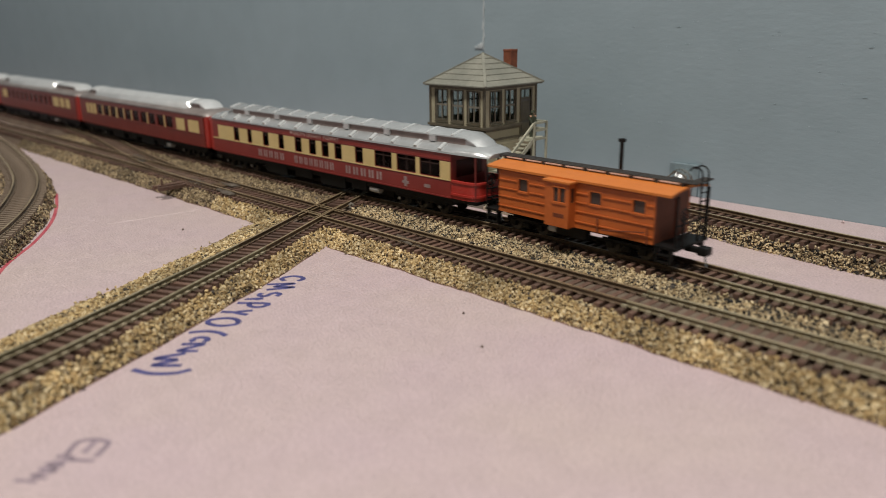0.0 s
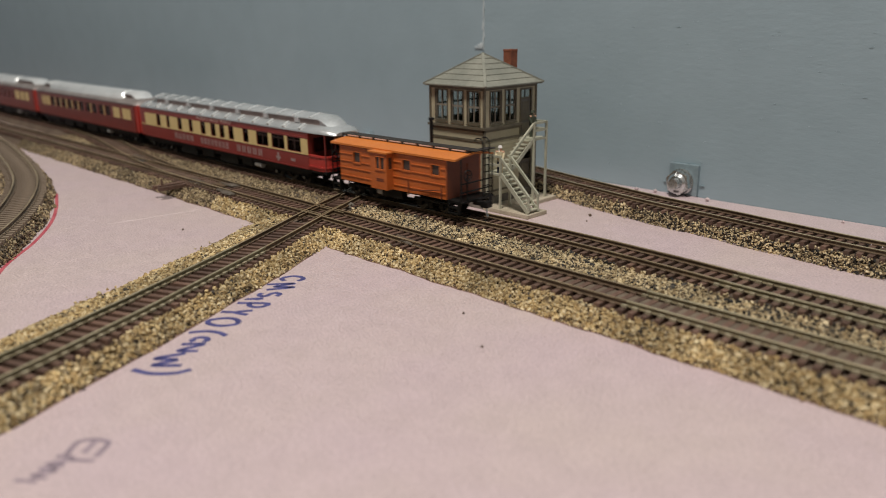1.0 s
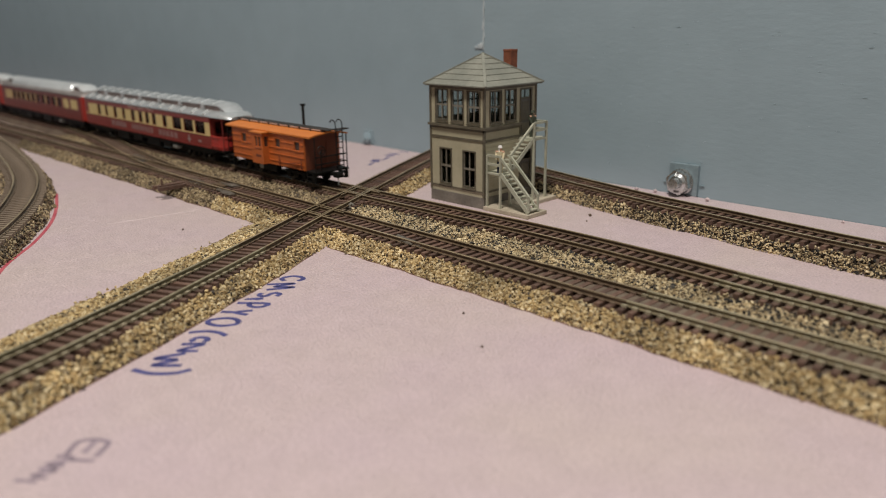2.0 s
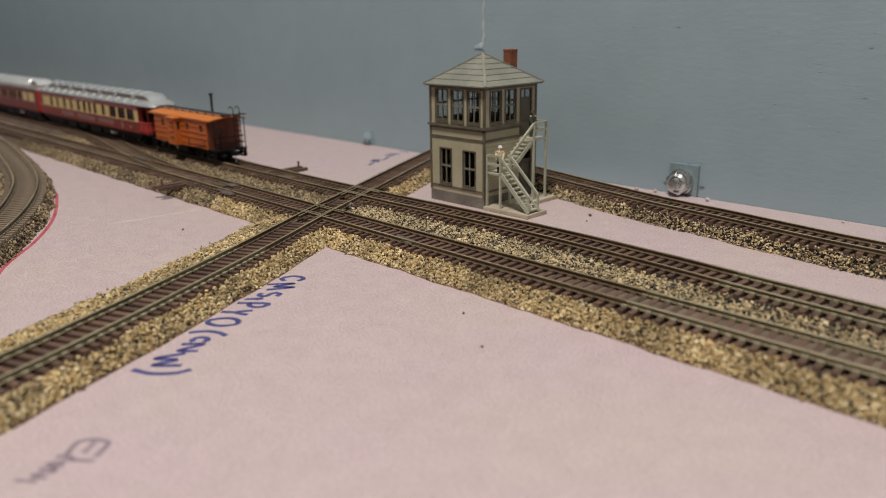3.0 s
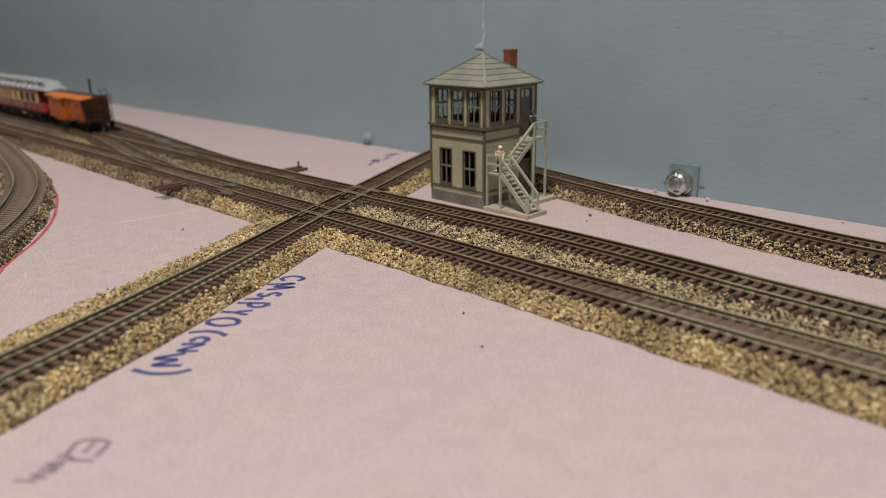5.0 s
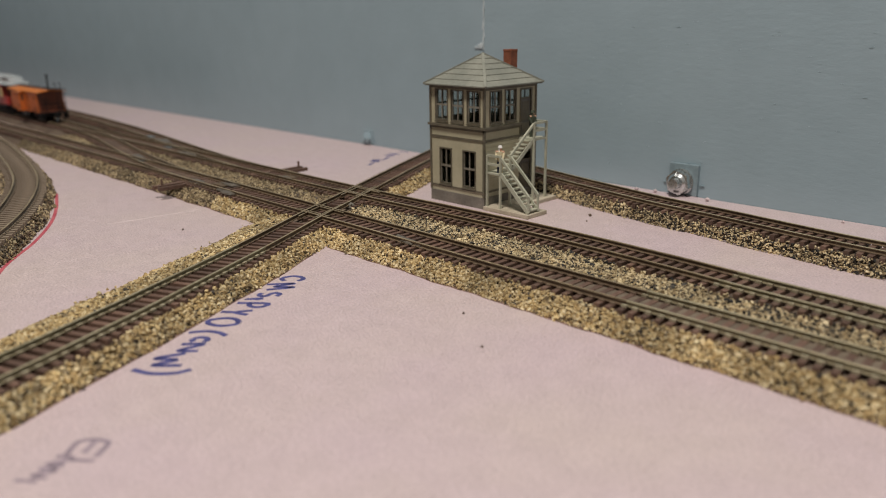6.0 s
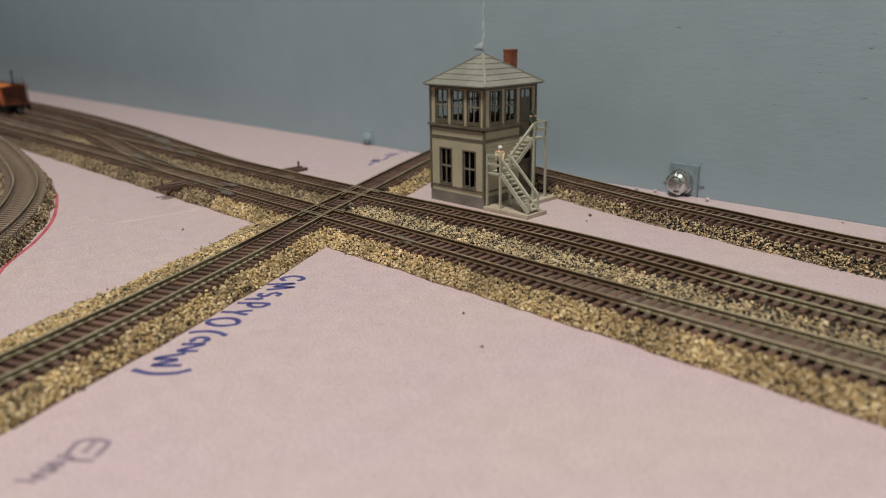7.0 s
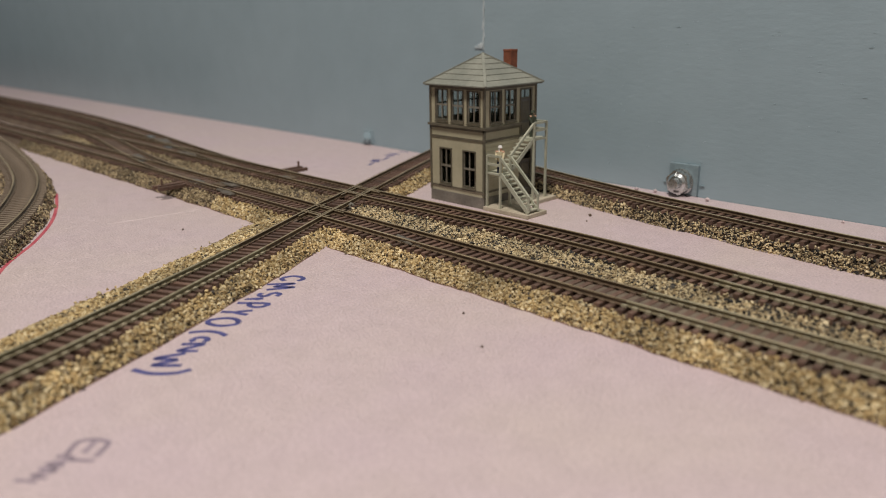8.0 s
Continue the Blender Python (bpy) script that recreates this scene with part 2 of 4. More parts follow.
tagged(part("scratch", bm, PALE_SPECK), "pale scratch across the foam board", "scratch", kind="structure")
bm = bmesh.new()
for i in range(420):
    x, y = random.uniform(-60, 215), random.uniform(-150, 125)
    r = random.uniform(0.06, 0.2)
    box(bm, x - r, x + r, y - r, y + r, -0.05, r * 0.8)
tagged(part("foam_specks", bm, PALE_SPECK), "pale specks of dust on the foam board", "dust", kind="stuff")

# ---- tracks ----
RT, TIE_TOP, TIE_BOT, STEP = 7.0, 5.58, 3.9, 3.25
RAIL_PROFILE = [(-0.65, 0), (0.65, 0), (0.65, 0.18), (0.18, 0.36), (0.18, 0.95), (0.36, 1.06), (0.36, 1.36), (0.28, 1.42),
                (-0.28, 1.42), (-0.36, 1.36), (-0.36, 1.06), (-0.18, 0.95), (-0.18, 0.36), (-0.65, 0.18)]
RAIL_MATS = [0, 0, 0, 0, 0, 0, 1, 1, 1, 0, 0, 0, 0, 0]


def tie_mesh(half=8.2, w=1.6, plate=SPIKE, grow=0.0, wood=TIE):
    bm = bmesh.new()
    box(bm, -w / 2, w / 2, -half, half, TIE_BOT - TIE_TOP, 0, bevel=0.14)
    for s in (-4.8, 4.8):
        for d in (-0.98 - grow * 0.5, 0.98 + grow * 0.5):
            box(bm, -0.72 - grow * 0.4, 0.72 + grow * 0.4, s + d - 0.34 - grow * 0.4, s + d + 0.34 + grow * 0.4, -0.02, 0.36 + grow, bevel=0.1, mi=1)
    ob = part("tie", bm, [wood, plate])
    me = ob.data
    bpy.data.objects.remove(ob)
    return me


TIE_MESH = tie_mesh()
TIE_PALE = tie_mesh(plate=PALESPIKE, grow=0.3)
TIE_TAN = tie_mesh(wood=PAINTED)


def track(name, ctrl, label, lift=0.0, skip=None, tie_skip=None, bed=True, bed_half=7.4, toe=10.6, bed_mat=None, dz=0.0, rails=(RAIL, RAILTOP), pale=None, painted=False):
    """Two rails on separate ties over a raised bed."""
    root = thing(name, label=label, category="model track", kind="structure")
    pts = spline(ctrl, STEP)
    c3 = [(p.x, p.y, 0) for p in pts]
    if bed:
        prof = [(-toe, -0.3 + dz), (-bed_half, 4.25 + dz), (bed_half, 4.25 + dz), (toe, -0.3 + dz)]
        part("roadbed", sweep(bmesh.new(), c3, prof), bed_mat or BED, root, "brown raised roadbed")
    n = len(pts)
    flags = [bool(pale and pale(p)) for p in pts]
    cuts = [0] + [i for i in range(1, n) if flags[i] != flags[i - 1]] + [n - 1]
    for a, b in zip(cuts, cuts[1:]):
        use = (OLIVE, OLIVETOP) if flags[a] else rails
        for side in (-4.8, 4.8):
            prof = [(side + u, TIE_TOP + w + lift) for u, w in RAIL_PROFILE]
            part("rail", sweep(bmesh.new(), c3[a:b + 1], prof, mats=RAIL_MATS), list(use), root, "weathered metal rail")
    for i in range(1, n - 1):
        p = pts[i]
        if tie_skip and tie_skip(p):
            continue
        d = pts[i + 1] - pts[i - 1]
        a = math.degrees(math.atan2(d.y, d.x)) + random.uniform(-1.2, 1.2)
        put("tie", TIE_TAN if painted else TIE_PALE if pale and pale(p) else TIE_MESH, root, P(p.x + random.uniform(-.12, .12), p.y + random.uniform(-.15, .15), TIE_TOP + lift - random.uniform(0, .06), 0, 0, a))
    return root, pts


F_CTRL = [(-760, -6), (-450, -3), (-250, -1.0), (-120, 0), (0, 0), (120, 0.1), (230, 0.2), (300, 0.2)]
B_CTRL = [(-760, 31), (-450, 31), (-250, 31), (-120, 30.4), (-15, 30.6), (30, 31.7), (80, 32.8), (120, 31.2), (150, 28.9), (180, 27.3), (300, 20)]
C_CTRL = [(76, -170), (57.8, -122), (46, -94.5), (37.4, -76), (20.5, -41), (1, -4), (-16.0, 30), (-41, 79), (-66, 130)]
R_CTRL = [(-30, 123), (0, 115.5), (22, 110), (47, 103.8), (81, 96.3), (110, 92.5), (138, 88.2), (162, 85.6), (240, 80)]
K_CTRL = [(28, -160), (-8, -133), (-36, -111), (-66, -90.5), (-101, -72.3), (-141, -56.8), (-179, -47), (-229, -37.8), (-300, -27.5), (-400, -17.5), (-520, -8)]
X_CTRL = [(-88, 0), (-130, 2.2), (-180, 9), (-250, 22), (-300, 28), (-350, 31)]
N_CTRL = [(-95, 30.4), (-140, 33.5), (-200, 41), (-300, 53), (-450, 62), (-760, 64)]

near_cross = lambda p: (abs(p.y) < 10.5 or abs(p.y - 30.6) < 10.5)
F_ROOT, F_PTS = track("track_front", F_CTRL, "front main model track on tan ballast", pale=lambda p: p.x > 128)
B_ROOT, B_PTS = track("track_back", B_CTRL, "back main model track on mixed ballast", dz=0.06, pale=lambda p: p.x > 138)
C_ROOT, C_PTS = track("track_cross", C_CTRL, "model track crossing both mains at a diamond", lift=0.03, tie_skip=near_cross, dz=-0.08, pale=lambda p: p.y < -44)
R_ROOT, R_PTS = track("track_wall", R_CTRL, "model track curving along the wall", dz=0.02, rails=(RAIL, OLIVETOP), toe=8.6)
K_ROOT, K_PTS = track("track_curve", K_CTRL, "curved model track with brown painted bed", dz=-0.05, bed_mat=PAINTED, toe=8.6, rails=(PAINTED, RAILTOP), painted=True)
X_ROOT, X_PTS = track("track_crossover", X_CTRL, "crossover track between the two mains", lift=-0.04, tie_skip=lambda p: p.x > -120 or p.x < -320, dz=-0.11)
N_ROOT, N_PTS = track("track_yard", N_CTRL, "yard track leaving the back main", lift=-0.04, tie_skip=lambda p: p.x > -130, dz=-0.14)


# ---- diamond crossing: guard rails, and the two turnouts' point rods ----
def guard(root, a, b, side):
    d = (Vector((*b, 0)) - Vector((*a, 0))).normalized()
    s = Vector((-d.y, d.x, 0)) * side
    prof = [(u * 0.8, TIE_TOP + w * 0.97) for u, w in RAIL_PROFILE]
    part("guard_rail", sweep(bmesh.new(), [Vector((*a, 0)) + s, Vector((*b, 0)) + s], prof, mats=RAIL_MATS), [RAIL, RAILTOP], root, "short guard rail")


for root, y in ((F_ROOT, 0), (B_ROOT, 30.6)):
    xc = 0 if y == 0 else -16
    for s in (-3.3, 3.3):
        guard(root, (xc - 9, y), (xc + 9, y), s)
for c0, c1 in (((3.8, -9), (-4.6, 9)), ((-12.0, 22), (-20.2, 39))):
    for s in (-3.3, 3.3):
        guard(C_ROOT, c0, c1, s)


def point_rod(root, x, y, side):
    """Two long ties, the sliding bar and its upright pin."""
    for dx in (-3.2, 2.2):
        part("head_tie", B(x + dx - 0.8, x + dx + 0.8, y - 8 if side > 0 else y - 20, y + 20 if side > 0 else y + 8, TIE_BOT, TIE_TOP - 0.05, bevel=0.15), TIE, root, "long brown tie")
    part("throw_bar", B(x - 1.1, x + 0.4, y - 6 if side > 0 else y - 19, y + 19 if side > 0 else y + 6, TIE_TOP - 0.4, TIE_TOP + 0.3, bevel=0.15), TIE, root, "dark sliding bar of the turnout")
    part("pin", rod(bmesh.new(), (x - 0.3, y + side * 17, TIE_TOP), (x - 0.3, y + side * 17, TIE_TOP + 3.0), 0.5, 8), TIE, root)


point_rod(B_ROOT, -83, 30.6, 1)
point_rod(F_ROOT, -92, 0, -1)
for root, x, y in ((F_ROOT, -74, 1.5), (B_ROOT, -66, 30.5), (X_ROOT, -160, 5), (B_ROOT, -190, 34), (N_ROOT, -240, 45)):
    part("joiner_plate", B(x - 4.5, x + 4.5, y - 2.2, y + 1.9, TIE_TOP - 0.1, TIE_TOP + 0.45, bevel=0.15), ZINC if x < -150 else RAIL, root, "dull metal plate between the rails")

def infill(root, pts, inside, rise, material):
    """Brown scenic filler between the rails, rising to just under the tie tops."""
    run = [(p.x, p.y, rise(p.x)) for p in pts if inside(p.x)]
    part("infill", sweep(bmesh.new(), run, [(-3.9, -1.2), (-3.9, -0.12), (-1.5, 0.04), (1.5, 0.0), (3.9, -0.1), (3.9, -1.2)]), material, root, "brown filler between the rails")


infill(F_ROOT, F_PTS, lambda x: x > 86, lambda x: TIE_TOP - 0.24 - 0.9 * max(0.0, (118 - x) / 32), INFILL)
infill(F_ROOT, F_PTS, lambda x: x < -62, lambda x: TIE_TOP - 0.08 - 0.7 * max(0.0, (x + 88) / 26), MUD)
infill(B_ROOT, B_PTS, lambda x: x < -100, lambda x: TIE_TOP - 0.08 - 0.7 * max(0.0, (x + 130) / 30), MUD)
infill(X_ROOT, X_PTS, lambda x: x < -120, lambda x: TIE_TOP - 0.14, MUD)
infill(N_ROOT, N_PTS, lambda x: x < -130, lambda x: TIE_TOP - 0.14, MUD)


def glue_patch(root, x, y, z, rx, ry, rz, turn):
    bm = bmesh.new()
    bmesh.ops.create_icosphere(bm, subdivisions=3, radius=1.0)
    for v in bm.verts:
        a = math.atan2(v.co.y, v.co.x)
        k = 1 + 0.2 * math.sin(3 * a + x) + 0.13 * math.sin(7 * a + y)
        v.co = Vector((v.co.x * rx * k, v.co.y * ry * k, v.co.z * rz * (1 + 0.25 * math.sin(v.co.x * 6))))
    bmesh.ops.transform(bm, matrix=Matrix.Translation((x, y, z)) @ Matrix.Rotation(radians(turn), 4, "Z"), verts=bm.verts)
    part("glue_patch", bm, GLUE, root, "glossy dried glue over the rail joint", smooth=True)


for root, x, y, rx, ry, turn in ((F_ROOT, 50.5, -3.5, 7.6, 1.7, -10), (F_ROOT, -86, -3.2, 8, 2.2, -6), (F_ROOT, -58, -5.6, 8, 2.0, -4), (F_ROOT, -70, 3.0, 6, 1.5, 5),
                                 (B_ROOT, -66, 27.5, 6, 1.6, 4), (X_ROOT, -172, 7.5, 10, 2.4, 170), (N_ROOT, -215, 42, 12, 3.0, 172), (B_ROOT, -160, 30, 9, 2.4, 3)):
    glue_patch(root, x, y, 6.0, rx, ry, 0.7, turn)

# ---- ballast ----
rng = np.random.default_rng(7)
LINES = {k: np.array([(p.x, p.y) for p in v]) for k, v in
         dict(F=F_PTS, B=B_PTS, C=C_PTS, R=R_PTS, K=K_PTS, X=X_PTS, N=N_PTS).items()}


def distances(xy):
    out = {}
    for k, line in LINES.items():
        d = np.full(len(xy), 1e9)
        for i in range(0, len(xy), 4000):
            q = xy[i:i + 4000]
            d[i:i + 4000] = np.sqrt(((q[:, None, :] - line[None, :, :]) ** 2).sum(2).min(1))
        out[k] = d
    return out


def bed_height(xy, d):
    wob = 1.1 * np.sin(xy[:, 0] * 0.21 + 1.3 * np.sin(xy[:, 1] * 0.17)) * np.sin(xy[:, 0] * 0.043 + xy[:, 1] * 0.11) + 0.5 * np.sin(xy[:, 0] * 0.63 + xy[:, 1] * 0.5)
    h = np.full(len(xy), -1.0)
    cx = np.interp(xy[:, 1], LINES["C"][:, 1], LINES["C"][:, 0])
    for k in d:
        if k in "XN":
            continue
        toe = 10.6 if k in "RK" else 12.2 if k == "C" else 13.0
        h = np.maximum(h, np.clip((toe + 0.45 * wob - d[k]) / (toe - 7.8), -1, 1) * 4.6)
    # the crossing track's outer shoulder is spread wide over the foam
    wide = (xy[:, 0] < cx) & (xy[:, 1] < 4)
    h = np.where(wide, np.maximum(h, np.clip((26.5 + wob - d["C"]) / 10.0, -1, 1) * 3.6), h)
    between = (d["F"] < 26) & (d["B"] < 26) & (xy[:, 1] > 4) & (xy[:, 1] < 29)
    h = np.where(between, np.maximum(h, 3.7 + 0.25 * wob), h)
    return h


def grains(name, material, label, x0, x1, y0, y1, density, size, keep):
    n = int((x1 - x0) * (y1 - y0) * density)
    xy = np.column_stack((rng.uniform(x0, x1, n), rng.uniform(y0, y1, n)))
    d = distances(xy)
    dm = np.minimum.reduce([d[k] for k in d])
    h = bed_height(xy, d)
    ok = (h > 0.05) & (dm > 7.5 + rng.uniform(0, 0.9, n)) & keep(xy, d)
    stray = (h < 0.05) & (h > -0.9) & (dm > 7.5) & keep(xy, d) & (rng.random(n) < 0.012)
    ok = ok | stray
    xy, h = xy[ok], np.maximum(h[ok], 0.15)
    n = len(xy)
    s = size * (0.42 + 0.55 * rng.random(n) ** 1.6)
    corner = np.array([(x, y, z) for x in (-1, 1) for y in (-1, 1) for z in (-1, 1)], float) * 0.5
    v = corner[None] * (s[:, None] * rng.uniform(0.5, 1.45, (n, 3)))[:, None, :]
    v *= rng.uniform(0.55, 1.15, (n, 8, 1))
    q = rng.normal(size=(n, 4))
    q /= np.linalg.norm(q, axis=1)[:, None]
    w, x, y, z = q.T
    rot = np.stack([1 - 2 * (y * y + z * z), 2 * (x * y - z * w), 2 * (x * z + y * w), 2 * (x * y + z * w), 1 - 2 * (x * x + z * z),
                    2 * (y * z - x * w), 2 * (x * z - y * w), 2 * (y * z + x * w), 1 - 2 * (x * x + y * y)], 1).reshape(n, 3, 3)
    v = np.einsum("nij,nkj->nki", rot, v)
    v += np.column_stack((xy, h + rng.uniform(-0.45, 0.5, n)))[:, None, :]
    quad = np.array([(0, 1, 3, 2), (4, 6, 7, 5), (0, 4, 5, 1), (2, 3, 7, 6), (0, 2, 6, 4), (1, 5, 7, 3)])
    faces = (np.arange(n)[:, None, None] * 8 + quad[None]).reshape(-1, 4)
    me = bpy.data.meshes.new(name)
    me.from_pydata((v.reshape(-1, 3) * U).tolist(), [], faces.tolist())
    me.materials.append(material)
    return tagged(new(name, me), label, "ballast", kind="stuff")


# the packed stone between the two mains
bm = bmesh.new()
sweep(bm, [(p.x, p.y, 0) for p in F_PTS if -330 < p.x < 240], [(7, 0.1), (7, 3.1), (24.5, 3.1), (24.5, 0.1)])
tagged(part("ballast_fill", bm, BED), "packed brown stone between the two mains", "ballast", kind="stuff")

grains("ballast_front_left", DULL, "dull brown ballast along the front main", -300, -60, -16, -7, 7.0, 1.0, lambda q, d: (q[:, 1] < 0) & (d["F"] < 17))
grains("ballast_front", TAN, "coarse tan ballast along the front main", -60, 225, -16, -7, 9.0, 0.95, lambda q, d: (q[:, 1] < 0) & (d["F"] < 17))
grains("ballast_middle", MIXED, "tan and black ballast between the mains", -20, 235, 6, 26, 8.0, 0.95, lambda q, d: (q[:, 1] > 4) & (q[:, 1] < 26))
grains("ballast_middle_left", DULL, "tan ballast between the mains past the diamond", -300, -18, 6, 26, 5.0, 1.05, lambda q, d: (q[:, 1] > 4) & (q[:, 1] < 26))
grains("ballast_cross", TAN, "coarse tan ballast along the crossing track", -42, 110, -170, -6, 8.5, 0.95, lambda q, d: (d["F"] > 12) & (d["C"] < d["K"]) & (d["C"] < 30))
grains("ballast_back", MIXED, "ballast on the far side of the back main", -130, 235, 36, 60, 3.5, 1.1, lambda q, d: (d["B"] < d["C"]) & (d["B"] < d["R"]) & (d["B"] < 9.6))
grains("ballast_cross_far", TAN, "tan ballast along the far crossing track", -85, 10, 38, 134, 5.0, 1.0, lambda q, d: (d["C"] < d["B"]) & (d["C"] < d["R"]))
grains("ballast_wall", MIXED, "dark mixed ballast along the wall track", -10, 235, 66, 128, 10.0, 0.74, lambda q, d: (d["R"] < d["B"]) & (d["R"] < d["C"]))
grains("ballast_curve", DULL, "dull tan ballast along the curved track", -330, 20, -150, -20, 3.2, 1.3, lambda q, d: (d["K"] < d["F"]) & (d["K"] < d["C"]))


# contact shade along the toe of the ballast, painted as thin dark strips
TOE_SHADE = mat("dark_toe_shade", (0.12, 0.07, 0.055), (0.24, 0.15, 0.125), 200, 0.5, fine=0.2)


def toe_shade(name, pts, side, toe):
    bm = bmesh.new()
    run = []
    for a, b in zip(pts, pts[1:]):
        d = (b - a).normalized()
        q = a + Vector((-d.y, d.x, 0)) * side * toe
        x, y = q.x, q.y
        wob = 1.1 * math.sin(x * 0.21 + 1.3 * math.sin(y * 0.17)) * math.sin(x * 0.043 + y * 0.11) + 0.5 * math.sin(x * 0.63 + y * 0.5)
        run.append(q + Vector((-d.y, d.x, 0)) * side * 0.45 * wob)
    sweep(bm, run, [(-0.55, 0.0), (-0.5, 0.06), (0.5, 0.06), (0.55, 0.0)])
    tagged(part(name, bm, TOE_SHADE), "thin painted contact shade along the ballast's foot", "stain", kind="structure")


toe_shade("glue_stain_front", [p for p in F_PTS if 20 < p.x < 240], -1, 12.9)
toe_shade("glue_stain_front_far", [p for p in F_PTS if -200 < p.x < -34], -1, 12.9)
toe_shade("glue_stain_cross", [p for p in C_PTS if -165 < p.y < -22], -1, 12.1)


# ---- marker writing on the foam ----
STROKES = {
    "C": [[(.95, .8), (.6, 1), (.2, .85), (0, .5), (.2, .12), (.6, 0), (.95, .2)]],
    "M": [[(0, 0), (.15, 1), (.5, .3), (.85, 1), (1, 0)]],
    "S": [[(.9, .85), (.5, 1), (.12, .8), (.3, .55), (.75, .4), (.85, .15), (.45, 0), (.05, .12)]],
    "T": [[(.5, .9), (.5, .1), (.85, 0)], [(.1, .6), (.95, .62)]],
    "P": [[(.1, 0), (.15, 1), (.7, .98), (.9, .72), (.6, .48), (.15, .45)]],
    "Y": [[(.05, 1), (.45, .5), (.9, 1)], [(.45, .5), (.4, 0)]],
    "O": [[(.5, 1), (.12, .8), (0, .45), (.3, .02), (.75, .08), (1, .5), (.8, .9), (.5, 1)]],
    "(": [[(.8, 1.15), (.3, .8), (.15, .35), (.5, -.2)]],
    ")": [[(.1, 1.2), (.65, .85), (.75, .3), (.3, -.2)]],
    "N": [[(0, 0), (.1, 1), (.85, .05), (1, 1)]],
    "W": [[(0, 1), (.2, 0), (.5, .75), (.75, 0), (1, 1)]],
    "E": [[(.95, 1), (.05, .95), (.05, .02), (.95, 0)], [(.05, .5), (.75, .5)]],
    "I": [[(.5, 1), (.5, 0)]],
    "-": [[(0, .5), (1, .5)]],
}


def ink(root, ch, x, y, ang, w, h, material, width):
    """One pen letter lying on the foam; (x, y) is its middle."""
    bm = bmesh.new()
    m = Matrix.Translation((x, y, 0)) @ Matrix.Rotation(radians(ang), 4, "Z")
    for k, line in enumerate(STROKES[ch]):
        top = 0.035 + 0.008 * k + 0.004 * (len(root.children) % 3)
        pts = [m @ Vector(((u - 0.5) * w, (v - 0.5) * h, 0)) for u, v in line]
        fine = [p for p in spline([(p.x, p.y) for p in pts], 0.4)] if len(pts) > 2 else pts
        sweep(bm, fine, [(-width / 2, 0.0), (-width / 2, top), (width / 2, top), (width / 2, 0.0)])
    return part("letter", bm, material, root)


note = thing("marker_note", label="blue handwritten letters CMStPYO (CNW) on pink foam", category="writing", kind="structure")
for ch, x, y, w, h, ang in (("C", 39.4, -39.7, 4.4, 6.4, -48), ("M", 42.4, -46.0, 4.6, 7.8, -36), ("S", 46.1, -52.0, 3.2, 5.8, -42), ("T", 46.2, -56.4, 2.4, 5.0, -40), ("P", 49.3, -60.0, 3.8, 8.2, -48),
                            ("Y", 51.2, -65.6, 3.8, 8.0, -50), ("O", 54.7, -71.0, 5.0, 8.2, -50), ("(", 58.6, -77.3, 3.4, 7.6, -52), ("C", 60.6, -80.6, 2.8, 3.8, -46), ("N", 63.2, -84.4, 4.2, 5.2, -42),
                            ("W", 66.3, -91.2, 6.4, 6.4, -34), (")", 70.2, -95.2, 3.6, 9.4, -50)):
    ink(note, ch, x, y, ang, w, h, INK, 1.45)
note2 = thing("marker_note", label="faint grey handwritten marks on pink foam", category="writing", kind="structure")
ink(note2, "E", 90.6, -118.2, -50, 5.4, 5.6, PENCIL, 1.1)
ink(note2, "I", 93.6, -120.4, -50, 0.8, 4.6, PENCIL, 0.9)
for ch, x, y, w, h in (("N", 91.2, -123.0, 2.8, 3.4), ("W", 92.0, -124.8, 2.8, 3.2), ("N", 92.9, -126.4, 2.6, 3.4), ("I", 93.2, -129.3, 1.0, 4.0)):
    ink(note2, ch, x, y, -52, w, h, PENCIL, 0.9)
note3 = thing("marker_note", label="small blue pen marks on foam near the wall", category="writing", kind="structure")
for ch, x, y in (("W", -92, 104), ("-", -87, 96), ("N", -100, 122), ("-", -94, 113), ("I", -102, 133)):
    ink(note3, ch, x, y, -62, 7, 6, INK, 1.6)
bm = bmesh.new()
sweep(bm, spline([(-2, -112.5), (-36, -96.5), (-60, -80), (-84, -66.4), (-110, -55.4), (-140, -45.2)], 3.0), [(-0.65, 0), (-0.65, 0.04), (0.65, 0.04), (0.65, 0)])
tagged(part("red_line", bm, REDINK), "red marker line along the curved track", "writing", kind="structure")


# ---- interlocking tower ----
CREAM = mat("tower_cream_paint", (0.39, 0.355, 0.245), (0.45, 0.41, 0.29), 90, 0.55, fine=0.05, bump=0.03, bump_scale=900)
TRIM = mat("tower_olive_trim", (0.095, 0.082, 0.055), (0.14, 0.12, 0.085), 200, 0.55, fine=0.15)
SASH = mat("tower_window_sash", (0.16, 0.14, 0.11), (0.22, 0.20, 0.16), 200, 0.5, fine=0.1)
ROOFM = mat("tower_roof_grey", (0.17, 0.175, 0.145), (0.235, 0.235, 0.195), 90, 0.6, fine=0.1, bump=0.05, bump_scale=700)
BRICKM = mat("chimney_brick", (0.17, 0.052, 0.026), (0.25, 0.08, 0.038), 500, 0.75, bump=0.08, bump_scale=1200, fine=0.15)
STAIRM = mat("stair_pale_olive", (0.34, 0.34, 0.26), (0.46, 0.46, 0.36), 200, 0.5, fine=0.1)
SLAB = mat("tower_base_tan", (0.36, 0.31, 0.23), (0.46, 0.40, 0.31), 90, 0.65, fine=0.15, bump=0.05, bump_scale=700)
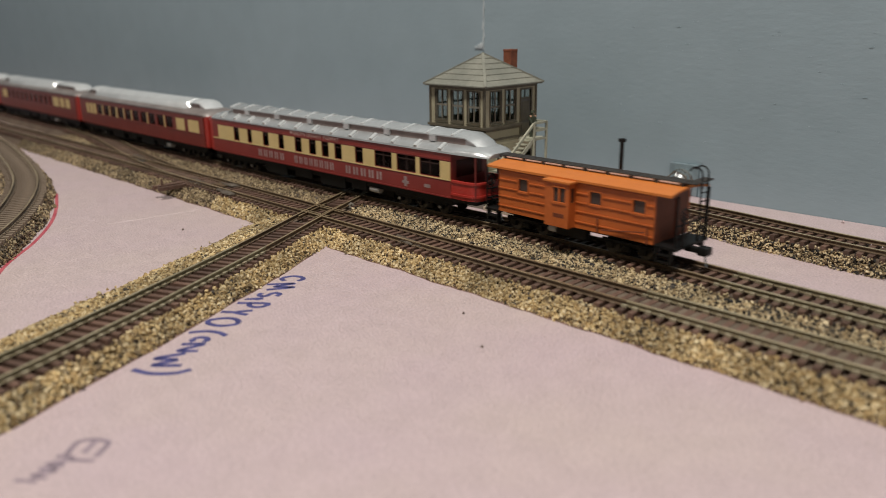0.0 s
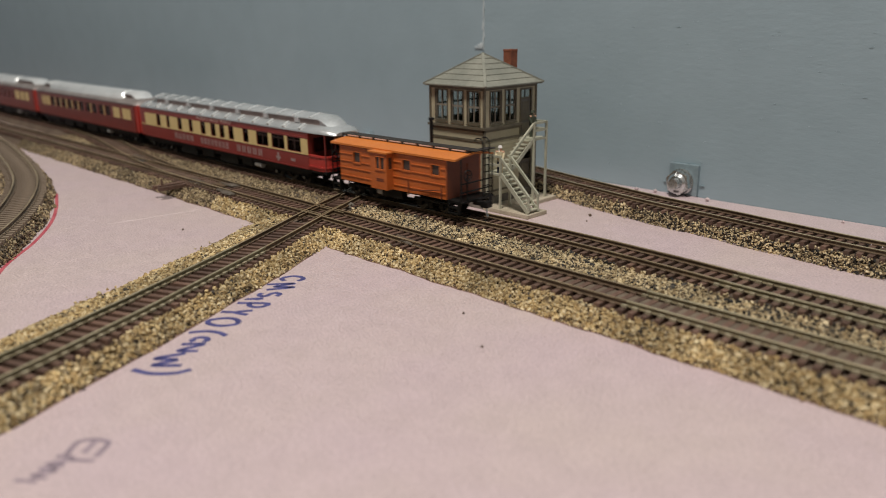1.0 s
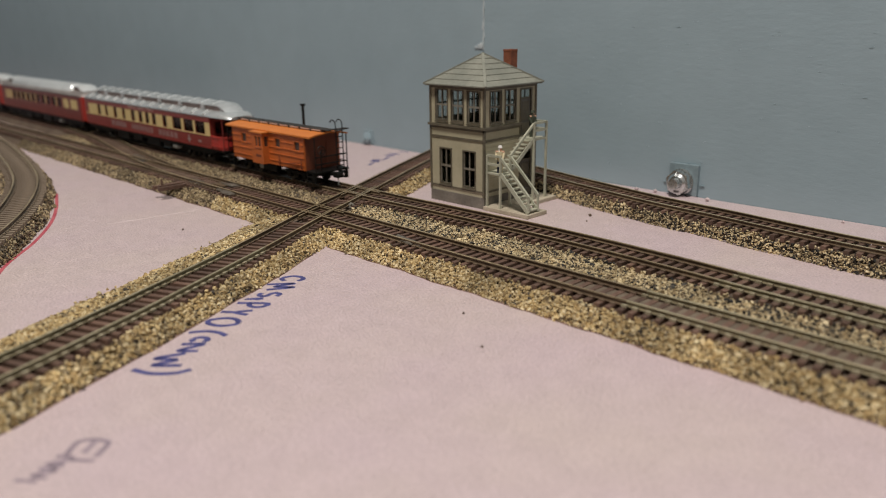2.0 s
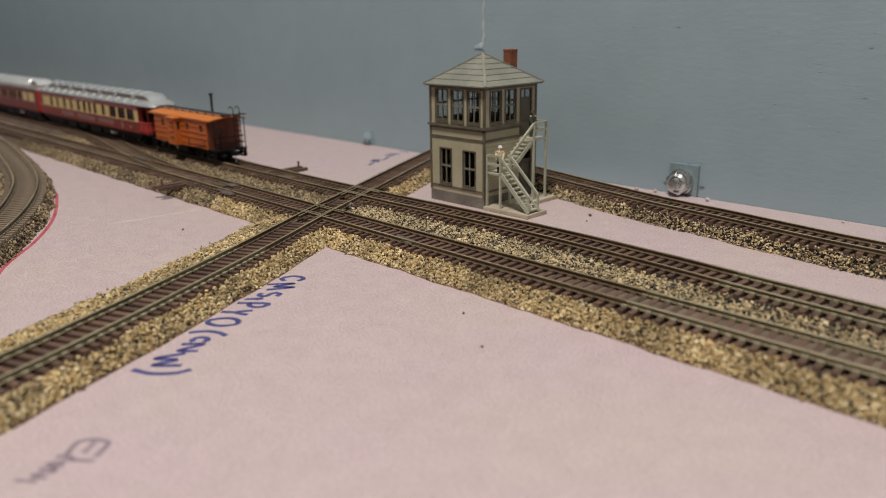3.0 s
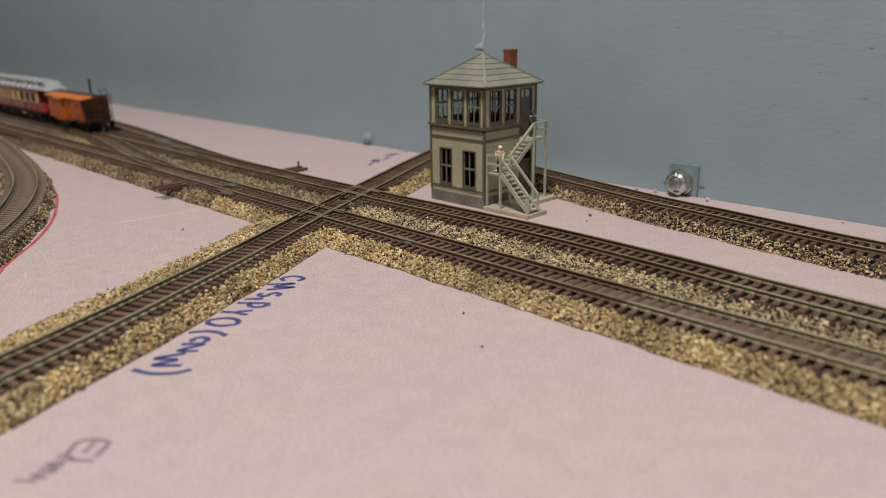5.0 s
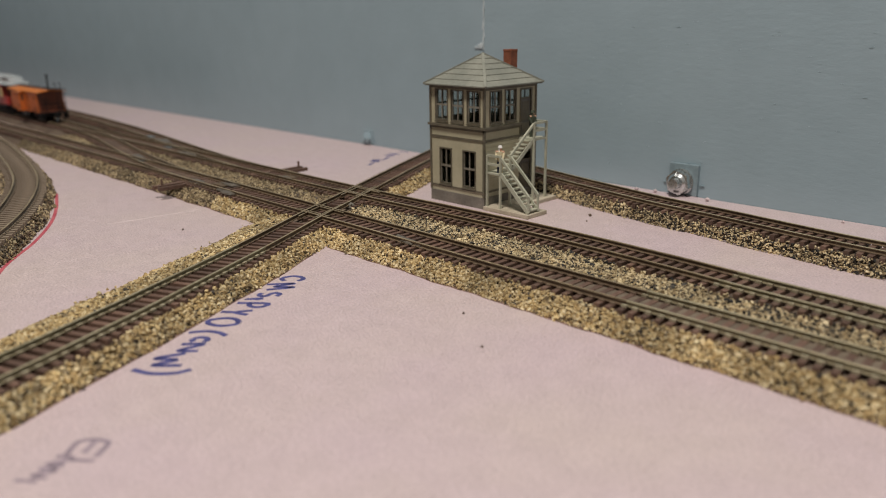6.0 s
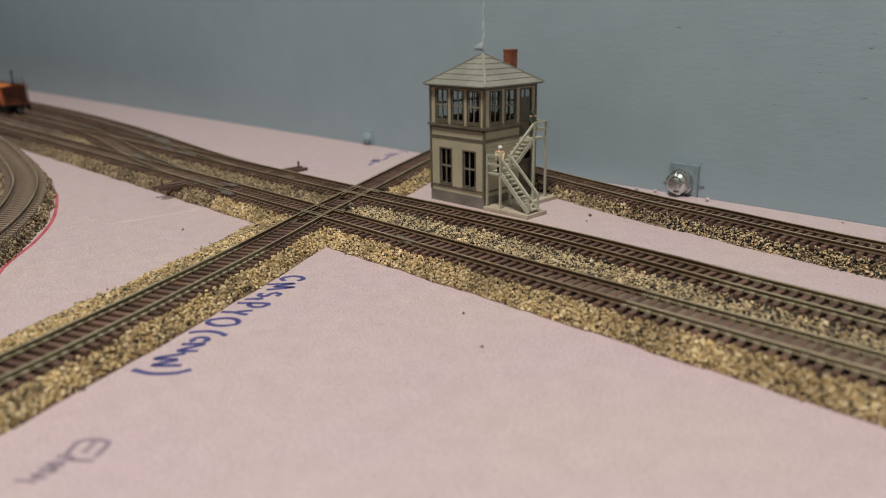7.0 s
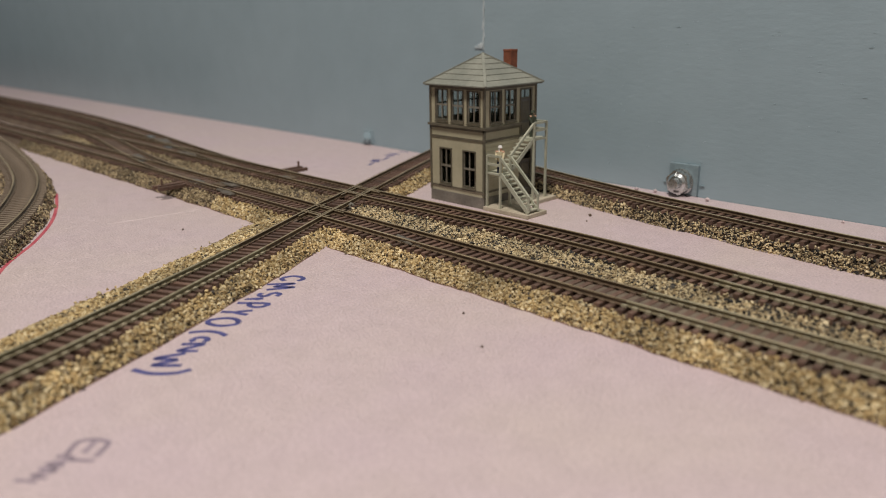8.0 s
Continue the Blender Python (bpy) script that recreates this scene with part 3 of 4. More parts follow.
FOOT = mat("tower_foundation_grey", (0.13, 0.115, 0.095), (0.2, 0.18, 0.15), 120, 0.7, fine=0.15)
DOORM = mat("tower_door_grey", (0.10, 0.095, 0.085), (0.14, 0.13, 0.115), 200, 0.5, fine=0.1)


def glass_mat(name, tint):
    m = bpy.data.materials.new(name)
    m.use_nodes = True
    bs = m.node_tree.nodes["Principled BSDF"]
    bs.inputs["Base Color"].default_value = (*tint, 1)
    bs.inputs["Roughness"].default_value = 0.06
    bs.inputs["Transmission Weight"].default_value = 1.0
    bs.inputs["IOR"].default_value = 1.12
    return m


GLASS = glass_mat("clear_plastic_glazing", (0.72, 0.74, 0.72))


def cells(u0, u1, z0, z1, openings):
    """The rectangles of a wall that are not cut away."""
    us = sorted({u0, u1, *[o[0] for o in openings], *[o[1] for o in openings]})
    for a, b in zip(us, us[1:]):
        cut = sorted((o[2], o[3]) for o in openings if o[0] <= a and o[1] >= b)
        z = z0
        for c0, c1 in cut:
            if c0 > z:
                yield a, b, z, c0
            z = c1
        if z < z1:
            yield a, b, z, z1


def wall_panel(name, root, axis, at, thick, u0, u1, z0, z1, openings, material):
    bm = bmesh.new()
    for a, b, c, d in cells(u0, u1, z0, z1, openings):
        if axis == "y":
            box(bm, a, b, min(at, at + thick), max(at, at + thick), c, d)
        else:
            box(bm, min(at, at + thick), max(at, at + thick), a, b, c, d)
    bmesh.ops.remove_doubles(bm, verts=bm.verts, dist=1e-4)
    return part(name, bm, material, root)


def sash_window(root, axis, at, out, u0, u1, z0, z1, cols=2):
    """Frame, mid rail, muntins, and a pane behind; out is the side that faces outdoors."""
    def blk(bm, a, b, c, d, e, f):
        lo, hi = sorted((at + out * e, at + out * f))
        box(bm, *((a, b, lo, hi) if axis == "y" else (lo, hi, a, b)), c, d)
    w = part("window", bmesh.new(), SASH, root)
    bm = bmesh.new()
    t = 0.5
    blk(bm, u0 - t, u0, z0 - t, z1 + t, -0.5, 0.28)
    blk(bm, u1, u1 + t, z0 - t, z1 + t, -0.5, 0.28)
    blk(bm, u0, u1, z1, z1 + t, -0.5, 0.27)
    blk(bm, u0, u1, z0 - t, z0, -0.5, 0.27)
    part("frame", bm, TRIM, w, "olive-brown window frame")
    bm = bmesh.new()
    zm = (z0 + z1) / 2
    blk(bm, u0, u1, zm - 0.35, zm + 0.35, -0.6, -0.12)
    for i in range(1, cols):
        um = u0 + (u1 - u0) * i / cols
        blk(bm, um - 0.22, um + 0.22, z0, zm - 0.35, -0.55, -0.14)
        blk(bm, um - 0.22, um + 0.22, zm + 0.35, z1, -0.55, -0.14)
    for a, b in ((u0, u0 + 0.35), (u1 - 0.35, u1)):
        blk(bm, a, b, z0, zm - 0.35, -0.55, -0.13)
        blk(bm, a, b, zm + 0.35, z1, -0.55, -0.13)
    part("sash", bm, SASH, w)
    bm = bmesh.new()
    blk(bm, u0 - 0.6, u1 + 0.6, z0 - 1.1, z0 - 0.76, -0.4, 0.65)
    part("sill", bm, TRIM, w)
    bm = bmesh.new()
    blk(bm, u0, u1, z0, z1, -0.75, -0.62)
    part("pane", bm, GLASS, w)


def tower():
    root = thing("signal_tower", label="two-storey cream and olive model railway tower with hip roof", category="tower")
    X0, X1, Y0, Y1 = -4.5, 25.0, 61.0, 92.7
    part("base_slab", B(25.4, 48.0, 60.0, 72.0, 0, 1.6, bevel=0.3), SLAB, root, "tan base slab")
    part("base_slab", B(25.4, 35.5, 72.01, 95.0, 0, 1.6, bevel=0.3), SLAB, root, "tan base slab")
    bm = B(X0 - 0.3, X1 + 0.3, Y0 - 0.3, Y1 + 0.3, 0, 4.6, bevel=0.2)
    part("foundation", bm, FOOT, root, "grey foundation")
    low = [(0.9, 7.0, 8.2, 22.3), (13.9, 20.2, 8.2, 22.3)]
    upx = [(-1.3, 5.0, 34.2, 45.8), (7.6, 13.9, 34.2, 45.8), (16.4, 22.6, 34.2, 45.8)]
    upy = [(64.6, 70.8, 34.2, 45.8), (73.6, 79.8, 34.2, 45.8), (83.2, 89.6, 27.0, 45.4)]
    lowy = [(83.2, 89.6, 4.6, 20.2)]
    T = 1.0
    wall_panel("wall", root, "y", Y0, T, X0, X1, 4.6, 47.5, low + upx, CREAM)
    wall_panel("wall", root, "y", Y1, -T, X0, X1, 4.6, 47.5, upx, CREAM)
    wall_panel("wall", root, "x", X1, -T, Y0 + T, Y1 - T, 4.6, 47.5, lowy + upy, CREAM)
    upyw = [(64.6, 70.8, 34.2, 45.8), (73.6, 79.8, 34.2, 45.8), (82.8, 89.0, 34.2, 45.8)]
    wall_panel("wall", root, "x", X0, T, Y0 + T, Y1 - T, 4.6, 47.5, upyw, CREAM)
    part("upper_floor", B(X0 + T, X1 - T, Y0 + T, Y1 - T, 29.5, 30.4), FOOT, root)
    for o in low + upx:
        sash_window(root, "y", Y0, -1, *o)
    for o in upx:
        sash_window(root, "y", Y1, 1, *o)
    for o in upy[:2]:
        sash_window(root, "x", X1, 1, *o)
    for o in upyw:
        sash_window(root, "x", X0, -1, *o)
    for (u0, u1, z0, z1), high in ((upy[2], True), (lowy[0], False)):
        d = part("door", B(X1 - 0.7, X1 - 0.2, u0, u1, z0, z1 - 3.6), DOORM, root, "dark grey door")
        bm = bmesh.new()
        box(bm, X1 - 0.5, X1 + 0.3, u0 - 0.7, u0, z0, z1 + 0.7)
        box(bm, X1 - 0.5, X1 + 0.3, u1, u1 + 0.7, z0, z1 + 0.7)
        box(bm, X1 - 0.5, X1 + 0.28, u0, u1, z1, z1 + 0.7)
        box(bm, X1 - 0.6, X1 + 0.1, u0, u1, z1 - 3.6, z1 - 3.0)
        part("door_frame", bm, TRIM, d)
        part("transom", B(X1 - 0.55, X1 - 0.4, u0, u1, z1 - 3.0, z1), GLASS, d)
        bm = bmesh.new()
        for a, b in ((z0 + 1.0, z0 + 5.0), (z0 + 6.0, z1 - 4.6)):
            box(bm, X1 - 0.25, X1 - 0.05, u0 + 0.9, u1 - 0.9, a, b, bevel=0.06)
        part("door_panel", bm, TRIM, d)
    # belts, corner boards and lower trim, all round
    def ring(name, z0, z1, o, material):
        bm = bmesh.new()
        box(bm, X0 - o, X1 + o, Y0 - o, Y0 - 0.001, z0, z1)
        box(bm, X0 - o, X1 + o, Y1 + 0.001, Y1 + o, z0, z1)
        box(bm, X0 - o, X0 - 0.001, Y0, Y1, z0, z1)
        box(bm, X1 + 0.001, X1 + o, Y0, 83.0 if z0 < 45 else Y1, z0, z1)
        part(name, bm, material, root)
    ring("belt_cornice", 31.5, 32.5, 1.0, TRIM)
    ring("belt_board", 30.6, 31.5, 0.45, TRIM)
    ring("belt_board", 26.7, 27.6, 0.3, TRIM)
    ring("water_table", 6.4, 7.1, 0.35, TRIM)
    ring("frieze", 46.6, 47.6, 0.4, TRIM)
    for x, y in ((X0, Y0), (X1, Y0), (X1, Y1), (X0, Y1)):
        part("corner_board", B(x - 0.45, x + 0.45, y - 0.45, y + 0.45, 4.6, 46.6, bevel=0.08), TRIM, root, "olive corner board")
    for i in range(12):
        z = 7.6 + i * 1.55
        part("clapboard", B(X1 - 0.05, X1 + 0.16, Y0 + 0.7, 82.4, z, z + 1.42, bevel=0.05), CREAM, root)
    # hip roof in stepped courses
    ax, ay, zt = 10.3, 76.6, 59.5
    ex0, ex1, ey0, ey1, ze = -6.6, 27.5, 58.8, 94.9, 47.9
    part("soffit", B(ex0 + 0.4, ex1 - 0.4, ey0 + 0.4, ey1 - 0.4, 47.5, 48.0), TRIM, root)
    n = 6
    for i in range(n):
        a, b = i / n, (i + 1) / n
        bm = bmesh.new()
        lo, hi = [], []
        for x, y in ((ex0, ey0), (ex1, ey0), (ex1, ey1), (ex0, ey1)):
            lo.append((x + (ax - x) * a, y + (ay - y) * a))
            hi.append((x + (ax - x) * b, y + (ay - y) * b))
        z0, z1 = ze + (zt - ze) * a, ze + (zt - ze) * b
        va = [bm.verts.new((x, y, z0 - 0.05)) for x, y in lo]
        vb = [bm.verts.new((x, y, z0 + 0.42)) for x, y in lo]
        if i < n - 1:
            vc = [bm.verts.new((x, y, z1 + 0.08)) for x, y in hi]
        for k in range(4):
            j = (k + 1) % 4
            bm.faces.new((va[k], va[j], vb[j], vb[k]))
            if i < n - 1:
                bm.faces.new((vb[k], vb[j], vc[j], vc[k]))
        if i < n - 1:
            bm.faces.new(vc)
        else:
            tip = bm.verts.new((ax, ay, zt + 0.2))
            for k in range(4):
                bm.faces.new((vb[k], vb[(k + 1) % 4], tip))
        bm.faces.new(va[::-1])
        part("roof_course", bm, ROOFM, root, "grey roof course")
    for x, y in ((ex0, ey0), (ex1, ey0), (ex1, ey1), (ex0, ey1)):
        part("hip_cap", bar(bmesh.new(), (x, y, ze + 0.4), (ax, ay, zt + 0.35), 1.1, 0.5), ROOFM, root, "grey hip cap")
    ch = part("chimney", B(11.4, 15.4, 88.0, 92.2, 48, 60.4, bevel=0.1), BRICKM, root, "red brick chimney")
    bm = B(11.25, 15.55, 87.85, 92.35, 60.0, 60.9, bevel=0.15)
    part("chimney_cap", bm, BRICKM, ch)
    # stairs: landing at the corner, one flight down along the track, one up along the wall
    part("landing", B(25.6, 33.4, 61.2, 67.8, 14.6, 15.4, bevel=0.1), STAIRM, root)
    part("upper_landing", B(25.5, 33.2, 81.8, 90.4, 25.8, 26.6, bevel=0.1), STAIRM, root)
    for x, y, z in ((33.0, 61.6, 22.0), (33.0, 67.4, 21.6), (26.2, 61.6, 22.0), (33.0, 82.0, 33.0), (33.0, 90.0, 33.0), (26.6, 90.0, 33.0)):
        part("post", bar(bmesh.new(), (x, y, 1.6), (x, y, z), 0.8, 0.8), STAIRM, root)
    def flight(a, b, w, axis, n):
        """Steps between two strings from a (low) to b (high), with handrails."""
        a, b = Vector(a), Vector(b)
        side = Vector((0, w, 0)) if axis == "x" else Vector((w, 0, 0))
        for k in ((0, 1) if axis == "x" else (0,)):
            o = side * k
            part("string", bar(bmesh.new(), a + o, b + o, 0.5, 1.6), STAIRM, root)
            up = Vector((0, 0, 6.2))
            part("handrail", bar(bmesh.new(), a + o + up, b + o + up, 0.75, 0.9), STAIRM, root)
            part("post", bar(bmesh.new(), a + o, a + o + up, 0.7, 0.7), STAIRM, root)
        for i in range(n):
            p = a.lerp(b, (i + 0.5) / n)
            bm = bmesh.new()
            if axis == "x":
                box(bm, p.x - 0.9, p.x + 0.9, p.y + 0.2, p.y + w - 0.2, p.z - 0.2, p.z + 0.25)
            else:
                box(bm, *sorted((p.x + 0.02 * w, p.x + 0.98 * w)), p.y - 0.9, p.y + 0.9, p.z - 0.2, p.z + 0.25)
            part("step", bm, STAIRM, root)
    flight((47.0, 61.6, 2.0), (33.2, 61.6, 15.2), 5.8, "x", 9)
    flight((32.8, 67.8, 15.4), (32.8, 82.0, 26.4), -6.6, "y", 8)
    for z in (22.0, 18.6):
        part("handrail", bar(bmesh.new(), (26.2, 61.6, z), (33.2, 61.6, z), 0.75, 0.9), STAIRM, root)
    for z in (32.8, 29.8):
        part("handrail", bar(bmesh.new(), (33.0, 82.0, z), (33.0, 90.2, z), 0.75, 0.9), STAIRM, root)
        part("handrail", bar(bmesh.new(), (26.2, 90.0, z), (33.2, 90.0, z), 0.75, 0.9), STAIRM, root)
    return root


tower()

SKIN = mat("figure_skin", (0.45, 0.26, 0.17), (0.5, 0.3, 0.2), 300, 0.6)
SHIRT = mat("figure_cream", (0.6, 0.52, 0.34), (0.66, 0.58, 0.4), 300, 0.6)
BLUE = mat("figure_navy", (0.025, 0.03, 0.07), (0.04, 0.05, 0.1), 300, 0.6)
WHITE = mat("figure_white", (0.72, 0.7, 0.66), (0.78, 0.76, 0.72), 300, 0.6)
GREEN = mat("figure_dark_green", (0.03, 0.04, 0.025), (0.06, 0.07, 0.045), 300, 0.6)


def figurine(x, y, z, turn, mats, label):
    """A tiny plain figure of rounded pieces in one mesh."""
    bm = bmesh.new()
    def add(a, b, r, r2, mi):
        k = len(bm.faces)
        rod(bm, a, b, r, 8, r2)
        bm.faces.ensure_lookup_table()
        for f in bm.faces[k:]:
            f.material_index = mi
    add((0, -0.65, 0), (0, -0.5, 4.8), 0.55, 0.7, 1)
    add((0, 0.65, 0), (0, 0.5, 4.8), 0.55, 0.7, 1)
    add((0, 0, 4.6), (0, 0, 8.4), 1.1, 1.35, 0)
    add((0, -1.6, 8.0), (1.2, -1.2, 5.4), 0.5, 0.4, 0)
    add((0, 1.6, 8.0), (1.2, 1.2, 5.4), 0.5, 0.4, 0)
    add((0, -1.7, 8.1), (0, 1.7, 8.1), 0.6, 0.6, 0)
    add((0, 0, 8.4), (0, 0, 10.0), 0.7, 0.75, 2)
    add((0, 0, 9.8), (0, 0, 10.7), 0.95, 0.6, 3)
    ob = part("figurine", bm, mats, smooth=True)
    ob.matrix_basis = P(x, y, z, 0, 0, turn)
    return tagged(ob, label, "figurine")


figurine(31.4, 63.2, 15.4, -60, [SHIRT, BLUE, SKIN, WHITE], "tiny painted figure in cream shirt and white cap on stairs")
figurine(28.8, 86.0, 26.6, -10, [GREEN, GREEN, SKIN, GREEN], "tiny dark green painted figure on the upper stair landing")


# ---- bolts through the wall foot ----
def wall_bolt(x, z, turn, paint, metal):
    root = thing("wall_bolt", x, WALL_Y, z, label="zinc bolt with hex nut and square plate on wall", category="bolt")
    part("plate", B(-6.6, 6.6, -1.6, -0.003, -6.6, 6.6, bevel=0.35), paint, root, "square painted plate")
    part("washer", rod(bmesh.new(), (-0.6, -2.3, -0.9), (-0.6, -1.6, -0.9), 5.6, 32), metal, root, smooth=True)
    bm = bmesh.new()
    hexagon = Matrix.Rotation(radians(90), 4, "X") @ Matrix.Rotation(radians(turn), 4, "Z")
    bmesh.ops.create_cone(bm, cap_ends=True, segments=6, radius1=5.5, radius2=5.5, depth=3.6, matrix=Matrix.Translation((-0.6, -4.1, -0.9)) @ hexagon)
    bmesh.ops.bevel(bm, geom=list(bm.edges), offset=0.3, segments=2, affect="EDGES")
    bmesh.ops.create_cone(bm, cap_ends=True, segments=32, radius1=3.0, radius2=4.2, depth=0.9, matrix=Matrix.Translation((-0.6, -6.3, -0.9)) @ Matrix.Rotation(radians(-90), 4, "X"))
    part("nut", bm, metal, root)
    bm = bmesh.new()
    for i in range(5):
        rod(bm, (-0.6, -6.7 - i * 0.4, -0.9), (-0.6, -7.1 - i * 0.4, -0.9), 2.4 if i % 2 else 2.15, 18)
    rod(bm, (-0.6, -8.7, -0.9), (-0.6, -9.2, -0.9), 1.5, 18, 2.2)
    part("stud", bm, metal, root, "bright threaded stud end")
    for x0, z0 in ((-9.6, -2.6), (6.9, -2.2)):
        part("paint_ridge", B(x0, x0 + 2.2, -0.5, -0.003, z0, z0 + 0.5, bevel=0.15), paint, root)
    return root


PLATE = mat("plate_wall_paint", (0.20, 0.265, 0.295), (0.26, 0.33, 0.36), 60, 0.28, metal=0.15, fine=0.1)
wall_bolt(70.6, 6.7, 12, PLATE, ZINC)
wall_bolt(-139.0, 4.6, 25, WALL, WALL).scale = (0.65, 0.5, 0.65)


# crumbs of foam and stone on the board
for i, (x, y, r) in enumerate(((62.5, 80.2, .8), (66, 72.8, .35), (95.5, -25.4, .4), (112.8, -37.6, .4), (-36.5, -36.2, .45), (20, -70, .3), (136, 133, .7), (52, 131, 1.2), (60, 133, 1.0), (84, 132.5, 1.1))):
    bm = bmesh.new()
    bmesh.ops.create_icosphere(bm, subdivisions=1, radius=r)
    for v in bm.verts:
        v.co *= random.uniform(0.6, 1.2)
    ob = part("crumb", bm, FOAM if y > 130 else MUD)
    ob.matrix_basis = P(x, y, r * 0.55)
    tagged(ob, "small crumb lying on the foam board", "crumb", "crumbs on the board")


bm = bmesh.new()
bmesh.ops.create_icosphere(bm, subdivisions=2, radius=1.6)
for v in bm.verts:
    v.co = Vector((v.co.x * 1.5, v.co.y, v.co.z * 0.8)) * random.uniform(0.75, 1.2)
ob = part("stone_chunk", bm, FOOT)
ob.matrix_basis = P(-3.6, 15.4, 5.4, 0, 0, 20)
tagged(ob, "dark grey lump on the ballast beside the diamond", "stone")


# ---- train ----
ORANGE = mat("caboose_orange", (0.44, 0.105, 0.022), (0.50, 0.125, 0.026), 120, 0.42, fine=0.05)
# lighter copy of the side orange: the roof's stronger light is painted in
LIT_ORANGE = mat("caboose_lit_orange", (0.55, 0.165, 0.03), (0.60, 0.185, 0.034), 120, 0.5, fine=0.04)
# orange darkened to brown for ends and small fittings, shade put into the colour
ENDSHADE = mat("caboose_end_shade", (0.13, 0.034, 0.015), (0.18, 0.047, 0.02), 150, 0.5, fine=0.08)
BLACK = mat("black_plastic", (0.004, 0.004, 0.004), (0.009, 0.0085, 0.008), 200, 0.5, fine=0.1, spec=0.25)
EDGE_GLINT = mat("walk_edge_glint", (0.62, 0.42, 0.34), (0.74, 0.55, 0.46), 200, 0.5)
DARKGREY = mat("roofwalk_grey", (0.022, 0.018, 0.016), (0.04, 0.033, 0.028), 300, 0.6, fine=0.1)
CRED = mat("coach_red", (0.20, 0.024, 0.020), (0.235, 0.03, 0.024), 120, 0.32, fine=0.05)
MAROON = mat("coach_maroon", (0.155, 0.022, 0.017), (0.19, 0.028, 0.021), 120, 0.35, fine=0.06)
BRED = mat("coach_bright_red", (0.36, 0.03, 0.022), (0.41, 0.036, 0.026), 120, 0.35, fine=0.05)
CCREAM = mat("coach_cream", (0.60, 0.46, 0.20), (0.64, 0.50, 0.23), 150, 0.4, fine=0.04)
SILVER = mat("coach_silver_roof", (0.50, 0.52, 0.525), (0.60, 0.62, 0.625), 100, 0.27, metal=0.5, fine=0.05)
# roof highlights put into a lighter silver, the lower roof's shade into grey-brown
LIT_SILVER = mat("lit_silver_roof", (0.68, 0.70, 0.70), (0.78, 0.80, 0.80), 100, 0.3, metal=0.4, fine=0.05)
SHADED_ROOF = mat("shaded_silver_roof", (0.20, 0.175, 0.165), (0.29, 0.26, 0.245), 100, 0.4, metal=0.2, fine=0.08)
CLERE = mat("clerestory_mauve_grey", (0.19, 0.145, 0.135), (0.25, 0.195, 0.18), 150, 0.5)
LETTER = mat("silver_lettering", (0.34, 0.27, 0.26), (0.46, 0.38, 0.37), 300, 0.32, metal=0.5)
LETTER2 = mat("dim_lettering", (0.50, 0.33, 0.30), (0.58, 0.40, 0.36), 300, 0.4)
SEAT = mat("dark_interior", (0.03, 0.014, 0.011), (0.05, 0.022, 0.018), 200, 0.7)
TINT = glass_mat("coach_window_glazing", (0.55, 0.55, 0.55))
SMOKY = mat("smoky_window_plastic", (0.042, 0.028, 0.022), (0.06, 0.042, 0.034), 300, 0.3, fine=0.1)
WHEELM = mat("dark_wheel_metal", (0.05, 0.048, 0.045), (0.09, 0.085, 0.08), 200, 0.4, metal=0.6)
PALE = mat("pale_grey_box", (0.45, 0.44, 0.42), (0.55, 0.54, 0.52), 200, 0.5)


def truck(root, x, axles, gap):
    """A bogie: side frames, bolster and the wheel sets."""
    t = part("truck", B(x - gap * (axles - 1) / 2 - 2.6, x + gap * (axles - 1) / 2 + 2.6, -2.2, 2.2, 3.0, 4.4, bevel=0.3), BLACK, root, "black truck")
    for s in (-1, 1):
        y = s * 6.4
        bm = bmesh.new()
        L = gap * (axles - 1) / 2 + 2.8
        box(bm, x - L, x + L, y - 0.5, y + 0.5, 3.4, 4.5, bevel=0.2)
        for i in range(axles):
            ax = x + (i - (axles - 1) / 2) * gap
            box(bm, ax - 1.1, ax + 1.1, y - 0.7, y + 0.7, 1.7, 3.9, bevel=0.25)
        for i in range(axles - 1):
            ax = x + (i + 0.5 - (axles - 1) / 2) * gap
            box(bm, ax - 1.2, ax + 1.2, y - 0.6, y + 0.6, 1.6, 3.3, bevel=0.2)
        part("side_frame", bm, BLACK, t)
        for i in range(axles):
            ax = x + (i - (axles - 1) / 2) * gap
            if axles == 3:
                part("journal_cover", rod(bmesh.new(), (ax, s * 7.0, 2.7), (ax, s * 7.35, 2.7), 0.55, 8), WHEELM if i == 1 else PALE, t)
    for i in range(axles):
        ax = x + (i - (axles - 1) / 2) * gap
        bm = bmesh.new()
        for s in (-1, 1):
            rod(bm, (ax, s * 4.3, 2.45), (ax, s * 5.3, 2.45), 2.5, 20)
            rod(bm, (ax, s * 4.0, 2.45), (ax, s * 4.3, 2.45), 3.0, 20)
        rod(bm, (ax, -4, 2.45), (ax, 4, 2.45), 0.6, 8)
        part("wheelset", bm, WHEELM, t)


def coupler(root, x, s):
    c = part("coupler", B(min(x, x + s * 5), max(x, x + s * 5), -1.0, 1.0, 3.9, 5.3, bevel=0.2), BLACK, root, "black knuckle coupler")
    part("knuckle", B(min(x + s * 4, x + s * 7), max(x + s * 4, x + s * 7), -1.7, 1.7, 3.5, 5.8, bevel=0.6), BLACK, c)
    part("trip_pin", rod(bmesh.new(), (x + s * 6, -0.6, 3.6), (x + s * 7, -1.2, 0.6), 0.25, 6), ZINC, c)


